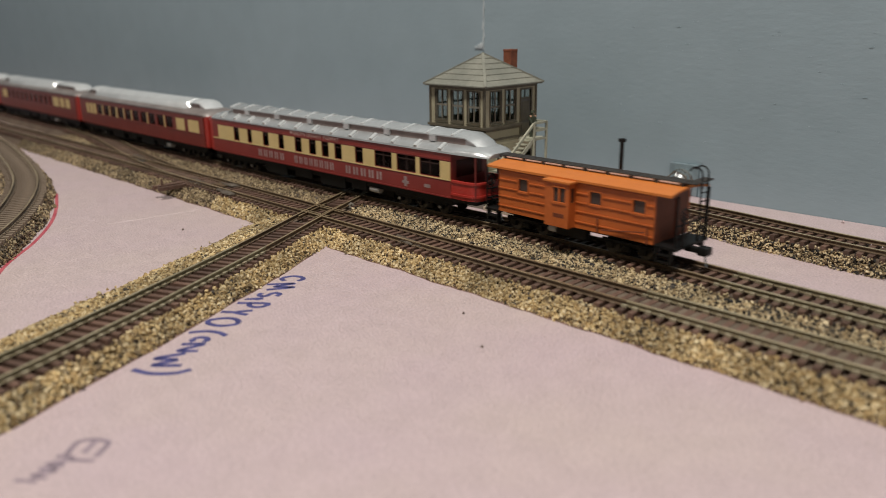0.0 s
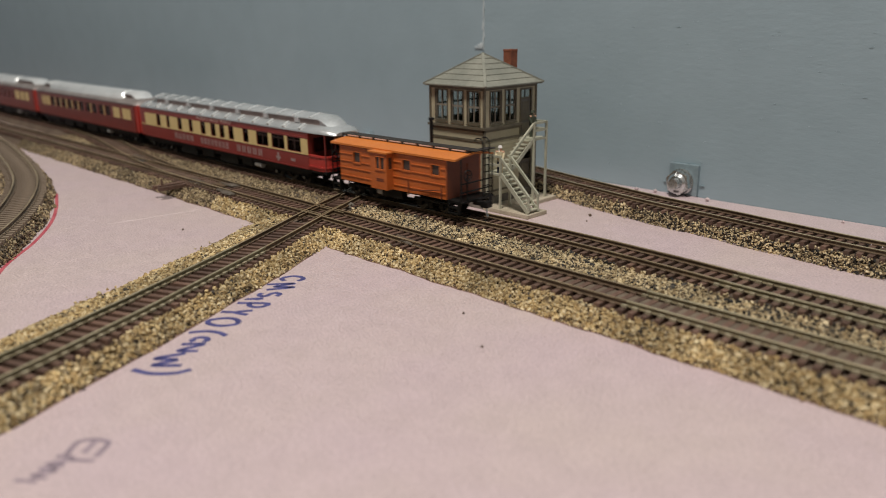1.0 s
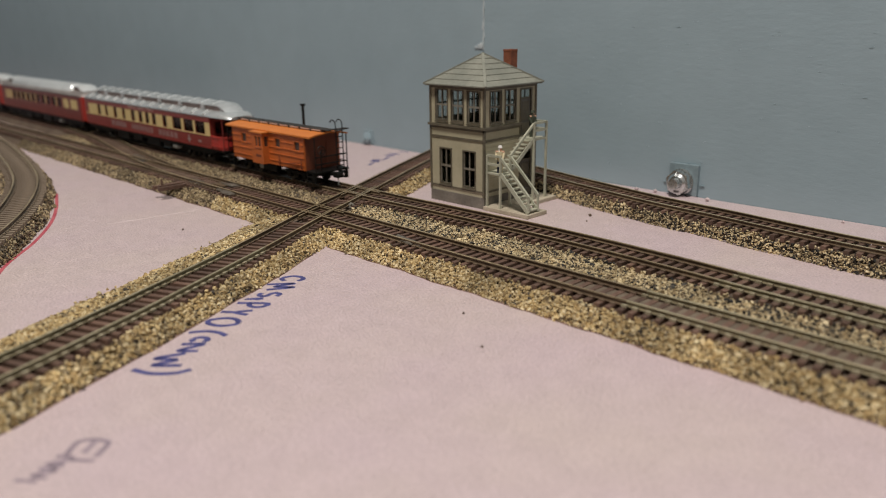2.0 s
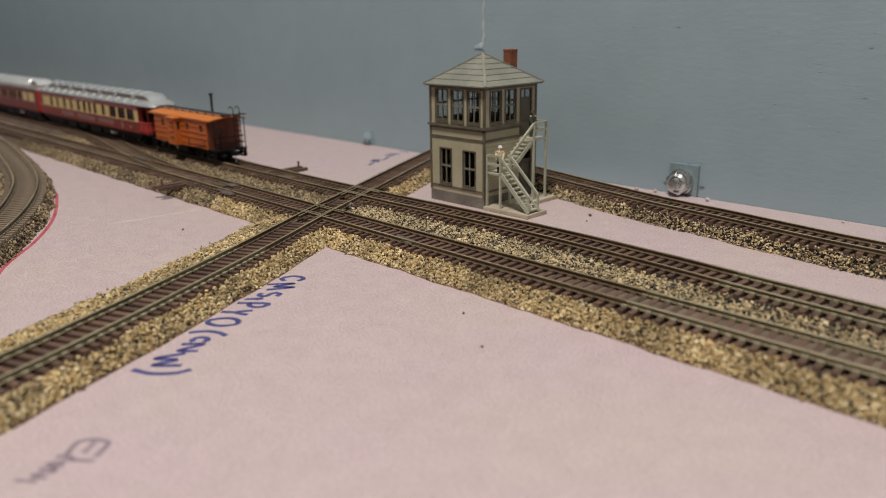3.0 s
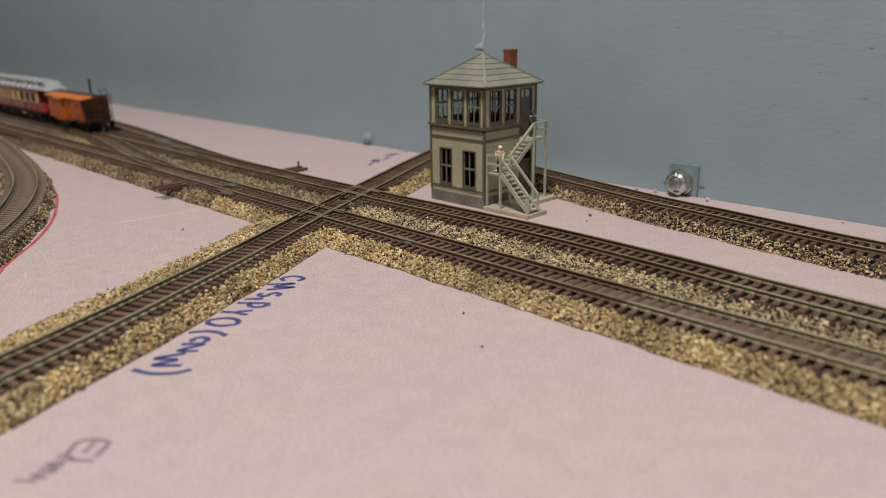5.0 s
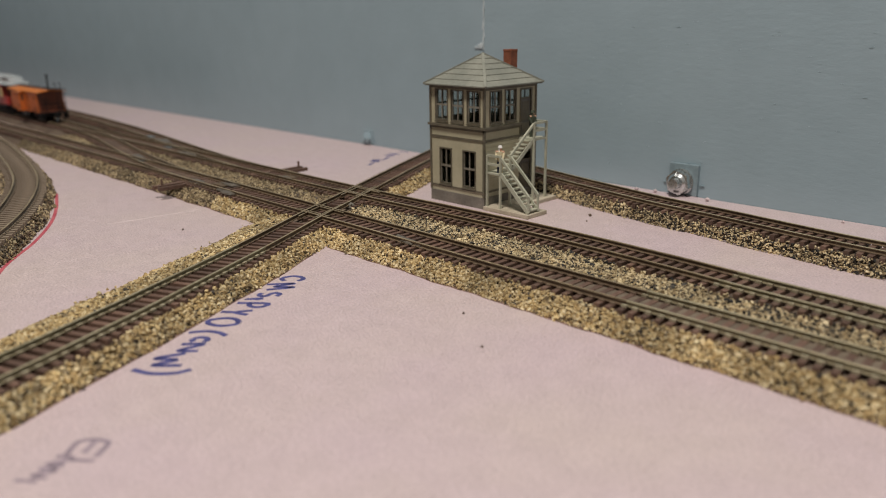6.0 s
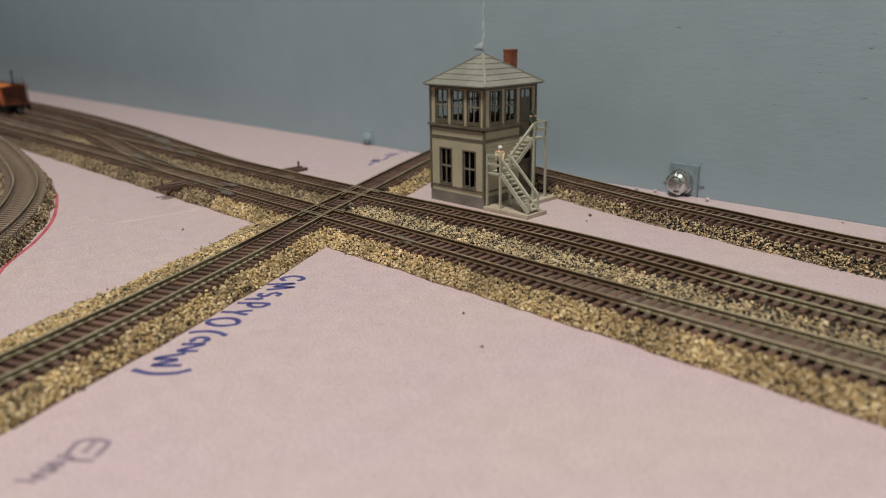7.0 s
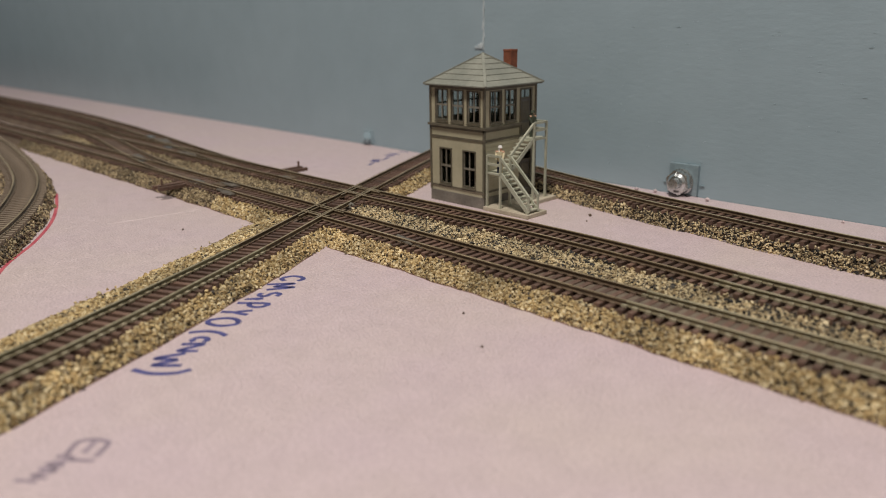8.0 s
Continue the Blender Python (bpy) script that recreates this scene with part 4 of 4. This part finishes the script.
def side_openings(root, y, out, x0, x1, z0, z1, opens, material, thick=0.7):
    return wall_panel("side", root, "y", y * out, -out * thick, x0, x1, z0, z1, opens, material)


def caboose():
    root = thing("caboose", label="orange ribbed bay-window caboose with dark ends at train's rear", category="caboose")
    h, W2, zb, ze = 28.3, 9.2, 6.2, 20.6
    wins = [(-20.0, -16.3, 14.0, 17.8), (7.2, 11.0, 14.3, 17.9), (21.6, 25.4, 14.3, 17.8)]
    bay = (-6.8, 2.0)
    for s in (-1, 1):
        side_openings(root, W2, s, -h, h, zb, ze, wins, ORANGE)
        for k, z in enumerate((8.2, 11.3, 14.0, 16.8, 19.5)):
            segs = [(-h, bay[0] - 0.2), (bay[1] + 0.2, h)]
            for a, b in segs:
                pieces = [(a, b)]
                for w in wins:
                    if w[2] - 0.6 < z < w[3] + 0.6:
                        pieces = [q for p0, p1 in pieces for q in (((p0, w[0] - 0.6), (w[1] + 0.6, p1)) if p0 < w[0] and p1 > w[1] else ((p0, p1),))]
                for p0, p1 in pieces:
                    part("rib", B(p0, p1, *sorted((s * (W2 - 0.05), s * (W2 + 0.28))), z - 0.22, z + 0.22, bevel=0.1), ORANGE, root)
        for w in wins:
            f = part("window", B(w[0] - 0.35, w[1] + 0.35, *sorted((s * (W2 - 0.1), s * (W2 + 0.3))), w[2] - 0.75, w[2] - 0.1, bevel=0.1), ORANGE, root)
            bm = bmesh.new()
            for a, b, c, d in ((w[0] - 0.35, w[0], w[2], w[3]), (w[1], w[1] + 0.35, w[2], w[3]), (w[0] - 0.35, w[1] + 0.35, w[3], w[3] + 0.35)):
                box(bm, a, b, *sorted((s * (W2 - 0.1), s * (W2 + 0.2))), c, d)
            part("frame", bm, ORANGE, f)
            part("pane", B(w[0], w[1], *sorted((s * (W2 - 0.5), s * (W2 - 0.38))), w[2] - 0.1, w[3]), SMOKY, f)
        # bay window box
        b0, b1 = bay
        bw = part("bay", bmesh.new(), ORANGE, root, "protruding bay window")
        yo = s * (W2 + 3.3)
        wl = [(b0 + 3.2, b0 + 5.0, 13.9, 18.2), (b0 + 5.6, b0 + 7.4, 13.9, 18.2)]
        wall_panel("bay_front", bw, "y", yo, -s * 0.5, b0, b1, zb + 0.4, 19.6, wl, ORANGE)
        for e, d in ((b0, 1), (b1, -1)):
            wall_panel("bay_side", bw, "x", e, d * 0.5, *sorted((s * W2, yo - s * 0.5)), zb + 0.4, 19.6, [(*sorted((s * (W2 + 0.5), s * (W2 + 2.2))), 13.9, 18.2)], ORANGE)
            part("bay_side_pane", B(*sorted((e + d * 0.35, e + d * 0.45)), *sorted((s * (W2 + 0.5), s * (W2 + 2.2))), 13.9, 18.2), SMOKY, bw)
        part("bay_roof", B(b0 - 0.7, b1 + 0.7, *sorted((s * (W2 - 0.3), yo + s * 0.6)), 19.6, 20.3, bevel=0.2), LIT_ORANGE, bw)
        part("bay_floor", B(b0, b1, *sorted((s * W2, yo)), zb + 0.1, zb + 0.4), ORANGE, bw)
        bm = bmesh.new()
        box(bm, wl[0][0] - 0.4, wl[1][1] + 0.4, *sorted((yo, yo + s * 0.3)), 13.2, 13.9, bevel=0.08)
        box(bm, wl[0][0] - 0.4, wl[1][1] + 0.4, *sorted((yo, yo + s * 0.3)), 18.2, 18.6, bevel=0.08)
        box(bm, wl[0][1], wl[1][0], *sorted((yo, yo + s * 0.15)), 13.9, 18.2)
        part("bay_frame", bm, ORANGE, bw)
        part("bay_pane", B(wl[0][0], wl[1][1], *sorted((yo - s * 0.4, yo - s * 0.3)), 13.9, 18.2), SMOKY, bw)
        # small dark plate under the bay's window
        part("plate", B(b0 + 3.2, b0 + 7.2, *sorted((yo, yo + s * 0.05)), 9.2, 10.4), ENDSHADE, bw)
        # grab irons
        for x in (10.5, 26.8):
            part("grab_iron", rod(bmesh.new(), (x, s * (W2 + 0.7), zb), (x, s * (W2 + 0.7), zb + 4.5), 0.22, 6), ENDSHADE, root)
        part("lower_rail", rod(bmesh.new(), (12, s * (W2 + 0.7), zb + 1.2), (26, s * (W2 + 0.7), zb + 3.2), 0.2, 6), ENDSHADE, root)
    for s in (-1, 1):
        op = [(-2.2, 2.2, zb + 0.5, 17.5), (3.6, 6.2, 13.5, 17.0), (-6.2, -3.6, 13.5, 17.0)]
        wall_panel("end_wall", root, "x", s * (h - 0.002), -s * 0.7, -W2 + 0.7, W2 - 0.7, zb, ze - 0.1, op[:1], ENDSHADE)
        part("gable", sweep(bmesh.new(), [(s * (h - 0.7), 0, 0), (s * (h - 0.02), 0, 0)], [(-8.4, 20.5), (8.4, 20.5), (0, 21.4)]), ENDSHADE, root)
        part("end_door", B(*sorted((s * (h - 0.6), s * (h - 0.3))), -2.2, 2.2, zb + 0.5, 17.5), ENDSHADE, root, "end door in brown with shade painted in")
        # end platform, ladder, railing, steps
        part("platform", B(*sorted((s * h, s * (h + 6.8))), -8.6, 8.6, zb - 0.8, zb, bevel=0.15), BLACK, root)
        for y in (-8.2, 8.2):
            st = part("steps", B(*sorted((s * (h + 0.8), s * (h + 5.2))), y - 0.9, y + 0.9, 1.6, 2.2, bevel=0.15), BLACK, root, "black corner steps")
            bm = bmesh.new()
            for dx in (0.8, 5.0):
                box(bm, *sorted((s * (h + dx), s * (h + dx + 0.5))), y - 0.9, y + 0.9, 1.6, zb)
            box(bm, *sorted((s * (h + 0.8), s * (h + 5.2))), y - 0.9, y + 0.9, 3.6, 4.1)
            part("step_side", bm, BLACK, st)
            part("end_post", rod(bmesh.new(), (s * (h + 6.2), y, zb), (s * (h + 6.2), y, 20.6), 0.28, 6), BLACK, root)
        for z in (zb + 3, zb + 6):
            part("railing", rod(bmesh.new(), (s * (h + 6.2), -8.2, z), (s * (h + 6.2), 8.2, z), 0.28, 6), BLACK, root)
        if s > 0:
            lad = part("ladder", rod(bmesh.new(), (s * (h + 6.7), 2.6, zb), (s * (h + 6.7), 2.6, 24.6), 0.26, 6), BLACK, root, "black end ladder")
            bm = rod(bmesh.new(), (s * (h + 6.7), 6.0, zb), (s * (h + 6.7), 6.0, 24.6), 0.26, 6)
            for i in range(7):
                rod(bm, (s * (h + 6.7), 2.6, zb + 1.5 + i * 2.4), (s * (h + 6.7), 6.0, zb + 1.5 + i * 2.4), 0.2, 6)
            for yy in (2.6, 6.0):
                a = Vector((s * (h + 6.7), yy, 24.6))
                for k in range(5):
                    p0 = Vector((s * (h + 4.7 + 2 * math.cos(k * 0.55)), yy, 24.6 + 2 * math.sin(k * 0.55)))
                    p1 = Vector((s * (h + 4.7 + 2 * math.cos((k + 1) * 0.55)), yy, 24.6 + 2 * math.sin((k + 1) * 0.55)))
                    rod(bm, p0, p1, 0.24, 6)
            part("rung", bm, BLACK, lad)
        bm = bmesh.new()
        rim = [Vector((s * (h + 6.9), -5.5 + 1.9 * math.cos(k * math.pi / 8), 15.0 + 1.9 * math.sin(k * math.pi / 8))) for k in range(16)]
        for k in range(16):
            rod(bm, rim[k], rim[(k + 1) % 16], 0.2, 6)
        for k in (0, 3, 6, 10, 13):
            rod(bm, (s * (h + 6.9), -5.5, 15.0), rim[k], 0.14, 6)
        bw = part("brake_wheel", bm, BLACK, root, "spoked black brake wheel")
        part("brake_staff", rod(bmesh.new(), (s * (h + 6.6), -5.5, zb), (s * (h + 6.6), -5.5, 15.0), 0.25, 6), BLACK, bw)
        coupler(root, s * (h + 5), s)
        truck(root, s * 18.5, 2, 11.0)
    # peaked roof with overhanging eaves
    bm = bmesh.new()
    prof = [(-10.0, 20.1), (-10.0, 20.8), (-6, 21.5), (0, 22.1), (6, 21.5), (10.0, 20.8), (10.0, 20.1), (6, 20.9), (0, 21.5), (-6, 20.9)]
    sweep(bm, [(-h - 4.6, 0, 0), (-h - 0.2, 0, 0), (h + 5.2, 0, 0)], prof)
    part("roof", bm, LIT_ORANGE, root, "orange roof, painted lighter as if lit")
    bm = bmesh.new()
    for y in (-1.6, 0, 1.6):
        box(bm, -h - 7.5, h + 7.5, y - 0.65, y + 0.65, 22.8, 23.05, bevel=0.06)
    rw = part("roof_walk", bm, DARKGREY, root, "dark grey roof walk")
    part("lateral_walk", B(h + 3.4, h + 6.4, 2.4, 9.8, 22.3, 22.75, bevel=0.06), DARKGREY, rw)
    for i in range(9):
        x = -32 + i * 8.0
        part("walk_bracket", B(x - 0.5, x + 0.5, -2.4, 2.4, 21.6, 22.8), DARKGREY, rw)
        if i < 8:
            for y in (-2.5, 2.3):
                # pale strips paint the light caught by the walk's edge
                part("walk_edge", B(x + 0.9, x + 7.1, y, y + 0.2, 22.35, 22.75), EDGE_GLINT, rw, "pale painted highlight along the roof walk's edge")
    st = part("smoke_stack", rod(bmesh.new(), (6.4, 6.8, 21.2), (6.4, 6.8, 30.4), 0.62, 10), BLACK, root, "black smoke stack")
    part("stack_cap", rod(bmesh.new(), (6.4, 6.8, 30.3), (6.4, 6.8, 31.2), 1.15, 12), BLACK, st)
    part("underframe", B(-h, h, -5.5, 5.5, 4.6, 6.2, bevel=0.2), BLACK, root)
    part("tool_box", B(-5.5, 5.5, -8.2, -5.6, 2.6, 5.8, bevel=0.3), BLACK, root)
    part("brake_cylinder", rod(bmesh.new(), (-9, -6.5, 3.8), (-6, -6.5, 3.8), 1.3, 12), PALE, root)
    part("interior", B(-h + 1.5, h - 1.5, -5, 5, 6.4, 20), SEAT, root)
    return root


def loft(bm, stations, profile):
    """Rings of a profile (y, z), each with its x, width factor, drop and height factor above the eave."""
    rings = []
    for x, ky, drop, kz in stations:
        rings.append([bm.verts.new((x, y * ky, 22.6 + (z - 22.6) * kz - drop)) for y, z in profile])
    n = len(profile)
    for a, b in zip(rings, rings[1:]):
        for j in range(n):
            bm.faces.new((a[j], a[(j + 1) % n], b[(j + 1) % n], b[j]))
    bm.faces.new(rings[0])
    bm.faces.new(rings[-1][::-1])
    return bm


def coach(name, label, half, opens, panels, platform, monitor, lettered, paint):
    """A heavyweight coach: sides with real window openings, cream panels, silver roof, underbody and trucks."""
    root = thing(name, label=label, category="passenger car", group="coaches of the train")
    W2, zb, ze = 9.3, 7.2, 22.9
    z0, z1 = 13.9, 19.7
    for s in (-1, 1):
        side_openings(root, W2, s, -half, half, zb, ze, [(a, b, z0, z1) for a, b in opens], paint, 0.6)
        for a, b in panels:
            part("cream_panel", B(a, b, *sorted((s * (W2 - 0.1), s * (W2 + 0.1))), z0 - 0.15, z1 + 0.05), CCREAM, root, "cream window band panel")
        for a, b in opens:
            w = part("window", B(a, b, *sorted((s * (W2 - 0.5), s * (W2 - 0.4))), z0, z1), TINT, root)
            bm = bmesh.new()
            for i in range(1, max(1, round((b - a) / 4.8))):
                u = a + (b - a) * i / max(1, round((b - a) / 4.8))
                box(bm, u - 0.2, u + 0.2, *sorted((s * (W2 - 0.39), s * (W2 - 0.2))), z0, z1)
            box(bm, a, b, *sorted((s * (W2 - 0.39), s * (W2 - 0.22))), z1 - 1.5, z1 - 1.15)
            part("sash", bm, SEAT, w)
        part("belt_rail", B(-half, half, *sorted((s * (W2 - 0.05), s * (W2 + 0.22))), 13.25, 13.7, bevel=0.08), CCREAM if platform else paint, root)
        part("sill_rail", B(-half, half, *sorted((s * (W2 - 0.05), s * (W2 + 0.2))), zb, zb + 0.5, bevel=0.08), paint, root)
        part("letter_rail", B(-half, half, *sorted((s * (W2 - 0.05), s * (W2 + 0.16))), 20.1, 20.4), paint, root)
        if lettered:
            # upright bars along the sill
            x = -40.0
            for word, gap in ((5, 4.2), (8, 3.5), (5, 4.6)):
                for i in range(word):
                    bm = bmesh.new()
                    y = sorted((s * (W2 + 0.0), s * (W2 + 0.06)))
                    wd = gap * 0.62
                    box(bm, x, x + wd * 0.36, *y, 8.9, 11.9)
                    box(bm, x + wd * 0.64, x + wd, *y, 8.9, 11.9)
                    part("lettering_bar", bm, LETTER, root, "silver lettering shape")
                    x += gap
                x += 6.5
            bm = bmesh.new()
            y = sorted((s * W2, s * (W2 + 0.06)))
            box(bm, 55.6, 57.0, *y, 8.4, 12.0)
            box(bm, 54.6, 58.0, *y, 9.4, 10.4)
            part("emblem", bm, LETTER, root)
            part("small_plate", B(66.0, 69.0, *y, 9.4, 10.6), LETTER, root)
    part("floor", B(-half, half, -W2 + 0.6, W2 - 0.6, zb, zb + 0.8), SEAT, root)
    part("interior", B(-half + 3, half - 3, -4, 4, zb + 0.8, 21.5), SEAT, root)
    bm = bmesh.new()
    box(bm, -half - 3.2, -half + 0.0, -8.8, 8.8, zb, 22.4, bevel=0.3)
    part("vestibule", bm, BRED, root, "bright red vestibule end")
    if platform:
        part("end_wall", B(half - 0.6, half - 0.01, -W2 + 0.6, W2 - 0.6, zb, 22.6), MAROON, root)
        part("end_window", B(half, half + 0.2, -6.5, 6.5, 14.2, 20.0), TINT, root)
        for y in (-8.4, 8.4, -3.2, 3.2):
            part("post", rod(bmesh.new(), (half + 10.5, y, zb), (half + 10.5, y, 22.4), 0.3, 6), MAROON, root)
        part("platform", B(half, half + 11.5, -8.9, 8.9, 6.2, 7.4, bevel=0.2), BLACK, root)
        rail = [(half + 0.2, -9.0), (half + 8, -9.0), (half + 11.2, -6.5), (half + 11.4, 0), (half + 11.2, 6.5), (half + 8, 9.0), (half + 0.2, 9.0)]
        bm = bmesh.new()
        sweep(bm, spline(rail, 1.0), [(-0.3, 7.4), (-0.3, 13.2), (0.3, 13.2), (0.3, 7.4)])
        pr = part("platform_rail", bm, BRED, root, "bright red platform railing")
        for z in (8.6, 13.0):
            part("rail_band", sweep(bmesh.new(), spline(rail, 1.0), [(-0.65, z), (-0.65, z + 0.7), (0.65, z + 0.7), (0.65, z)]), BRED, pr)
    else:
        bm = bmesh.new()
        box(bm, half, half + 3.2, -8.8, 8.8, zb, 22.4, bevel=0.3)
        part("vestibule", bm, BRED, root, "bright red vestibule end")
    # roof
    hx = half + (14.2 if platform else 3.4)
    eave = [(-9.7, 22.5), (-9.6, 23.1), (-8.4, 24.2), (-6.6, 24.9), (-4.9, 25.3), (4.9, 25.3), (6.6, 24.9), (8.4, 24.2), (9.6, 23.1), (9.7, 22.5)]
    st = [(-half - 3.4, .80, 1.6, .3), (-half - 1.5, .93, .4, .8), (-half + 2, 1, 0, 1), (half - 2, 1, 0, 1)]
    st += [(half + 3, 1, 0, 1.0), (half + 8, .97, 0.0, .97), (half + 11.5, .86, .2, .85), (hx, .62, .7, .5)] if platform else [(half + 1.5, .93, .4, .8), (hx, .80, 1.6, .3)]
    rf = part("roof", loft(bmesh.new(), st, eave), SILVER if platform else SHADED_ROOF, root, "silver painted roof" if platform else "grey-brown roof with shade painted in", smooth=True)
    m0, m1 = monitor
    top = [(-5.0, 25.0), (-5.0, 27.3), (-5.7, 27.4), (-5.6, 27.8), (-3.5, 28.8), (0, 29.3), (3.5, 28.8), (5.6, 27.8), (5.7, 27.4), (5.0, 27.3), (5.0, 25.0)]
    for a, b in m0:
        ends = [(a - 7, .75, 2.2, .45), (a - 4, .92, .7, .8), (a, 1, 0, 1), (b, 1, 0, 1), (b + 4, .92, .7, .8), (b + 8, .75, 2.2, .45)]
        part("clerestory_roof", loft(bmesh.new(), ends, top), SILVER if platform else LIT_SILVER, rf, smooth=True)
        for s in (-1, 1):
            bm = bmesh.new()
            box(bm, a, b, *sorted((s * 4.95, s * 5.12)), 25.3, 27.3)
            part("clerestory_side", bm, CLERE, rf, "mauve-grey clerestory side")
    for a, b in m1:
        duct = [(-7.6, 24.4), (-7.2, 26.0), (-5.4, 27.7), (-2.8, 28.8), (0, 29.2), (2.8, 28.8), (5.4, 27.7), (7.2, 26.0), (7.6, 24.4)]
        part("roof_duct", loft(bmesh.new(), [(a - 2, .9, .8, .75), (a, 1, 0, 1), (b, 1, 0, 1), (b + 2, .9, .8, .75)], duct), LIT_SILVER, rf, smooth=True)
    if not m1:
        for i in range(13):
            x = -half + 9 + i * (2 * half - 14) / 12
            for s in (-1, 1):
                bm = bmesh.new()
                bar(bm, (x, s * 9.5, 23.5), (x, s * 6.4, 25.25), 1.5, 1.1)
                part("roof_batten", bm, LIT_SILVER, rf)
                if i % 2:
                    part("vent", B(x + 3.5, x + 6.5, *sorted((s * 4.9, s * 6.1)), 25.4, 27.5, bevel=0.25), SILVER, rf)
                part("top_batten", bar(bmesh.new(), (x + 2, s * 5.3, 28.0), (x + 2, 0, 29.4), 1.2, 0.6), LIT_SILVER, rf)
    # underbody; the widened underframe and an added black block keep light out below
    part("underframe", B(-half, half, -8.2, 8.2, 4.9, 7.2, bevel=0.2), BLACK, root)
    part("shade_block", B(-44, 44, -4.4, 4.4, 1.4, 4.9, bevel=0.2), BLACK, root)
    for k, (a, b) in enumerate(((-36, -20), (-14, -2), (4, 20), (24, 33))):
        part("battery_box", B(a, b, -8.4, -4.5, 2.0 + (k % 2), 6.8, bevel=0.3), BLACK, root)
        part("battery_box", B(a, b, 4.5, 8.4, 2.0 + (k % 2), 6.8, bevel=0.3), BLACK, root)
    for x in (-half + 18, half - 18):
        truck(root, x, 3, 10.5)
    part("air_tank", rod(bmesh.new(), (35, -7.2, 4.2), (40, -7.2, 4.2), 1.3, 12), PALE, root)
    coupler(root, -half - 3, -1)
    coupler(root, half + (9 if platform else 3), 1)
    return root


CABOOSE = caboose()
obs = [(-60, -55.4), (-48.3, -44.7), (-35.7, -31.2), (-23.6, -19.6), (-11.5, -6.7), (-1.5, 3.2), (7, 11.6), (15.4, 20), (28.2, 32.9), (39.6, 49.2), (51.9, 61.9), (63.9, 73.9)]


def between(opens, a, b):
    edges = [a] + [v for o in opens for v in o] + [b]
    return [(edges[i], edges[i + 1]) for i in range(0, len(edges), 2)]


COACH_1 = coach("observation_coach", "dark red observation coach with cream window band and silver clerestory roof", 79, obs, between(obs, -74, 78.8), True, ([(-66, 82)], []), True, CRED)
w2 = [(-54 + i * 10.3, -54 + i * 10.3 + 7.9) for i in range(10)]
p2 = [(-70, -66.5), (-64.5, -60.5), (-59, -55)] + [(-54 + i * 10.3 + 8.5, -54 + i * 10.3 + 9.7) for i in (0, 1, 3, 4, 6, 8)] + [(-54 + 2 * 10.3 + 8.1, -54 + 2 * 10.3 + 10.1), (51, 60), (64, 75)]
COACH_2 = coach("day_coach", "dark red day coach with mostly dark windows and silver roof", 80, w2, p2, False, ([(62, 70), (-70, -62)], [(-58, 58)]), False, MAROON)
w3 = [(-58, -52), (-48, -42), (-38, -32), (-28, -22), (-18, -12), (-8, -2), (2, 8), (12, 18), (22, 28), (32, 36)]
p3 = [(-70, -60), (40, 50), (53, 60), (63, 70)]
COACH_3 = coach("diner_coach", "dark red coach with three cream panels near its end", 80, w3, p3, False, ([(40, 70), (-70, -62)], [(-58, 34)]), False, MAROON)
COACH_4 = coach("lead_coach", "dark red coach at the front with silver roof", 80, w3, p3, False, ([(40, 70), (-70, -62)], [(-58, 34)]), False, MAROON)

# small lettering along the letterboard of the observation coach
cu = bpy.data.curves.new("slogan", "FONT")
cu.body, cu.size, cu.align_x, cu.extrude = "WORLD'S LARGEST MIDWAY", 2.1 * U, "CENTER", 0.03 * U
cu.space_character = 1.25
ob = new("slogan", cu)
ob.parent = COACH_1
ob.matrix_basis = P(2, -9.50, 20.75, 90, 0, 0)
cu.materials.append(LETTER2)


def main_y(x):
    """The back main's middle line at x."""
    for a, b in zip(B_PTS, B_PTS[1:]):
        if a.x <= x <= b.x:
            return a.y + (b.y - a.y) * (x - a.x) / (b.x - a.x)
    return B_PTS[0].y


def shift(t):
    """How far the train has rolled by t seconds, in millimetres."""
    keys = [(0, 0), (1.7, -136.6), (3.5, -284), (4.5, -366), (8.0, -652)]
    for (t0, s0), (t1, s1) in zip(keys, keys[1:]):
        if t <= t1:
            return s0 + (s1 - s0) * (t - t0) / (t1 - t0)
    return keys[-1][1]


def motions():
    for car, x0, base in ((CABOOSE, 93.4, 18.5), (COACH_1, -34.7, 60), (COACH_2, -203, 60), (COACH_3, -372, 60), (COACH_4, -541, 60)):
        rows = []
        for i in range(33):
            t = i * 0.25
            x = x0 + shift(t)
            ya, yb = main_y(x - base), main_y(x + base)
            rows.append((t, P(x, (ya + yb) / 2, RT + 0.03, 0, 0, math.degrees(math.atan2(yb - ya, 2 * base)))))
        walk(car, rows)


motions()
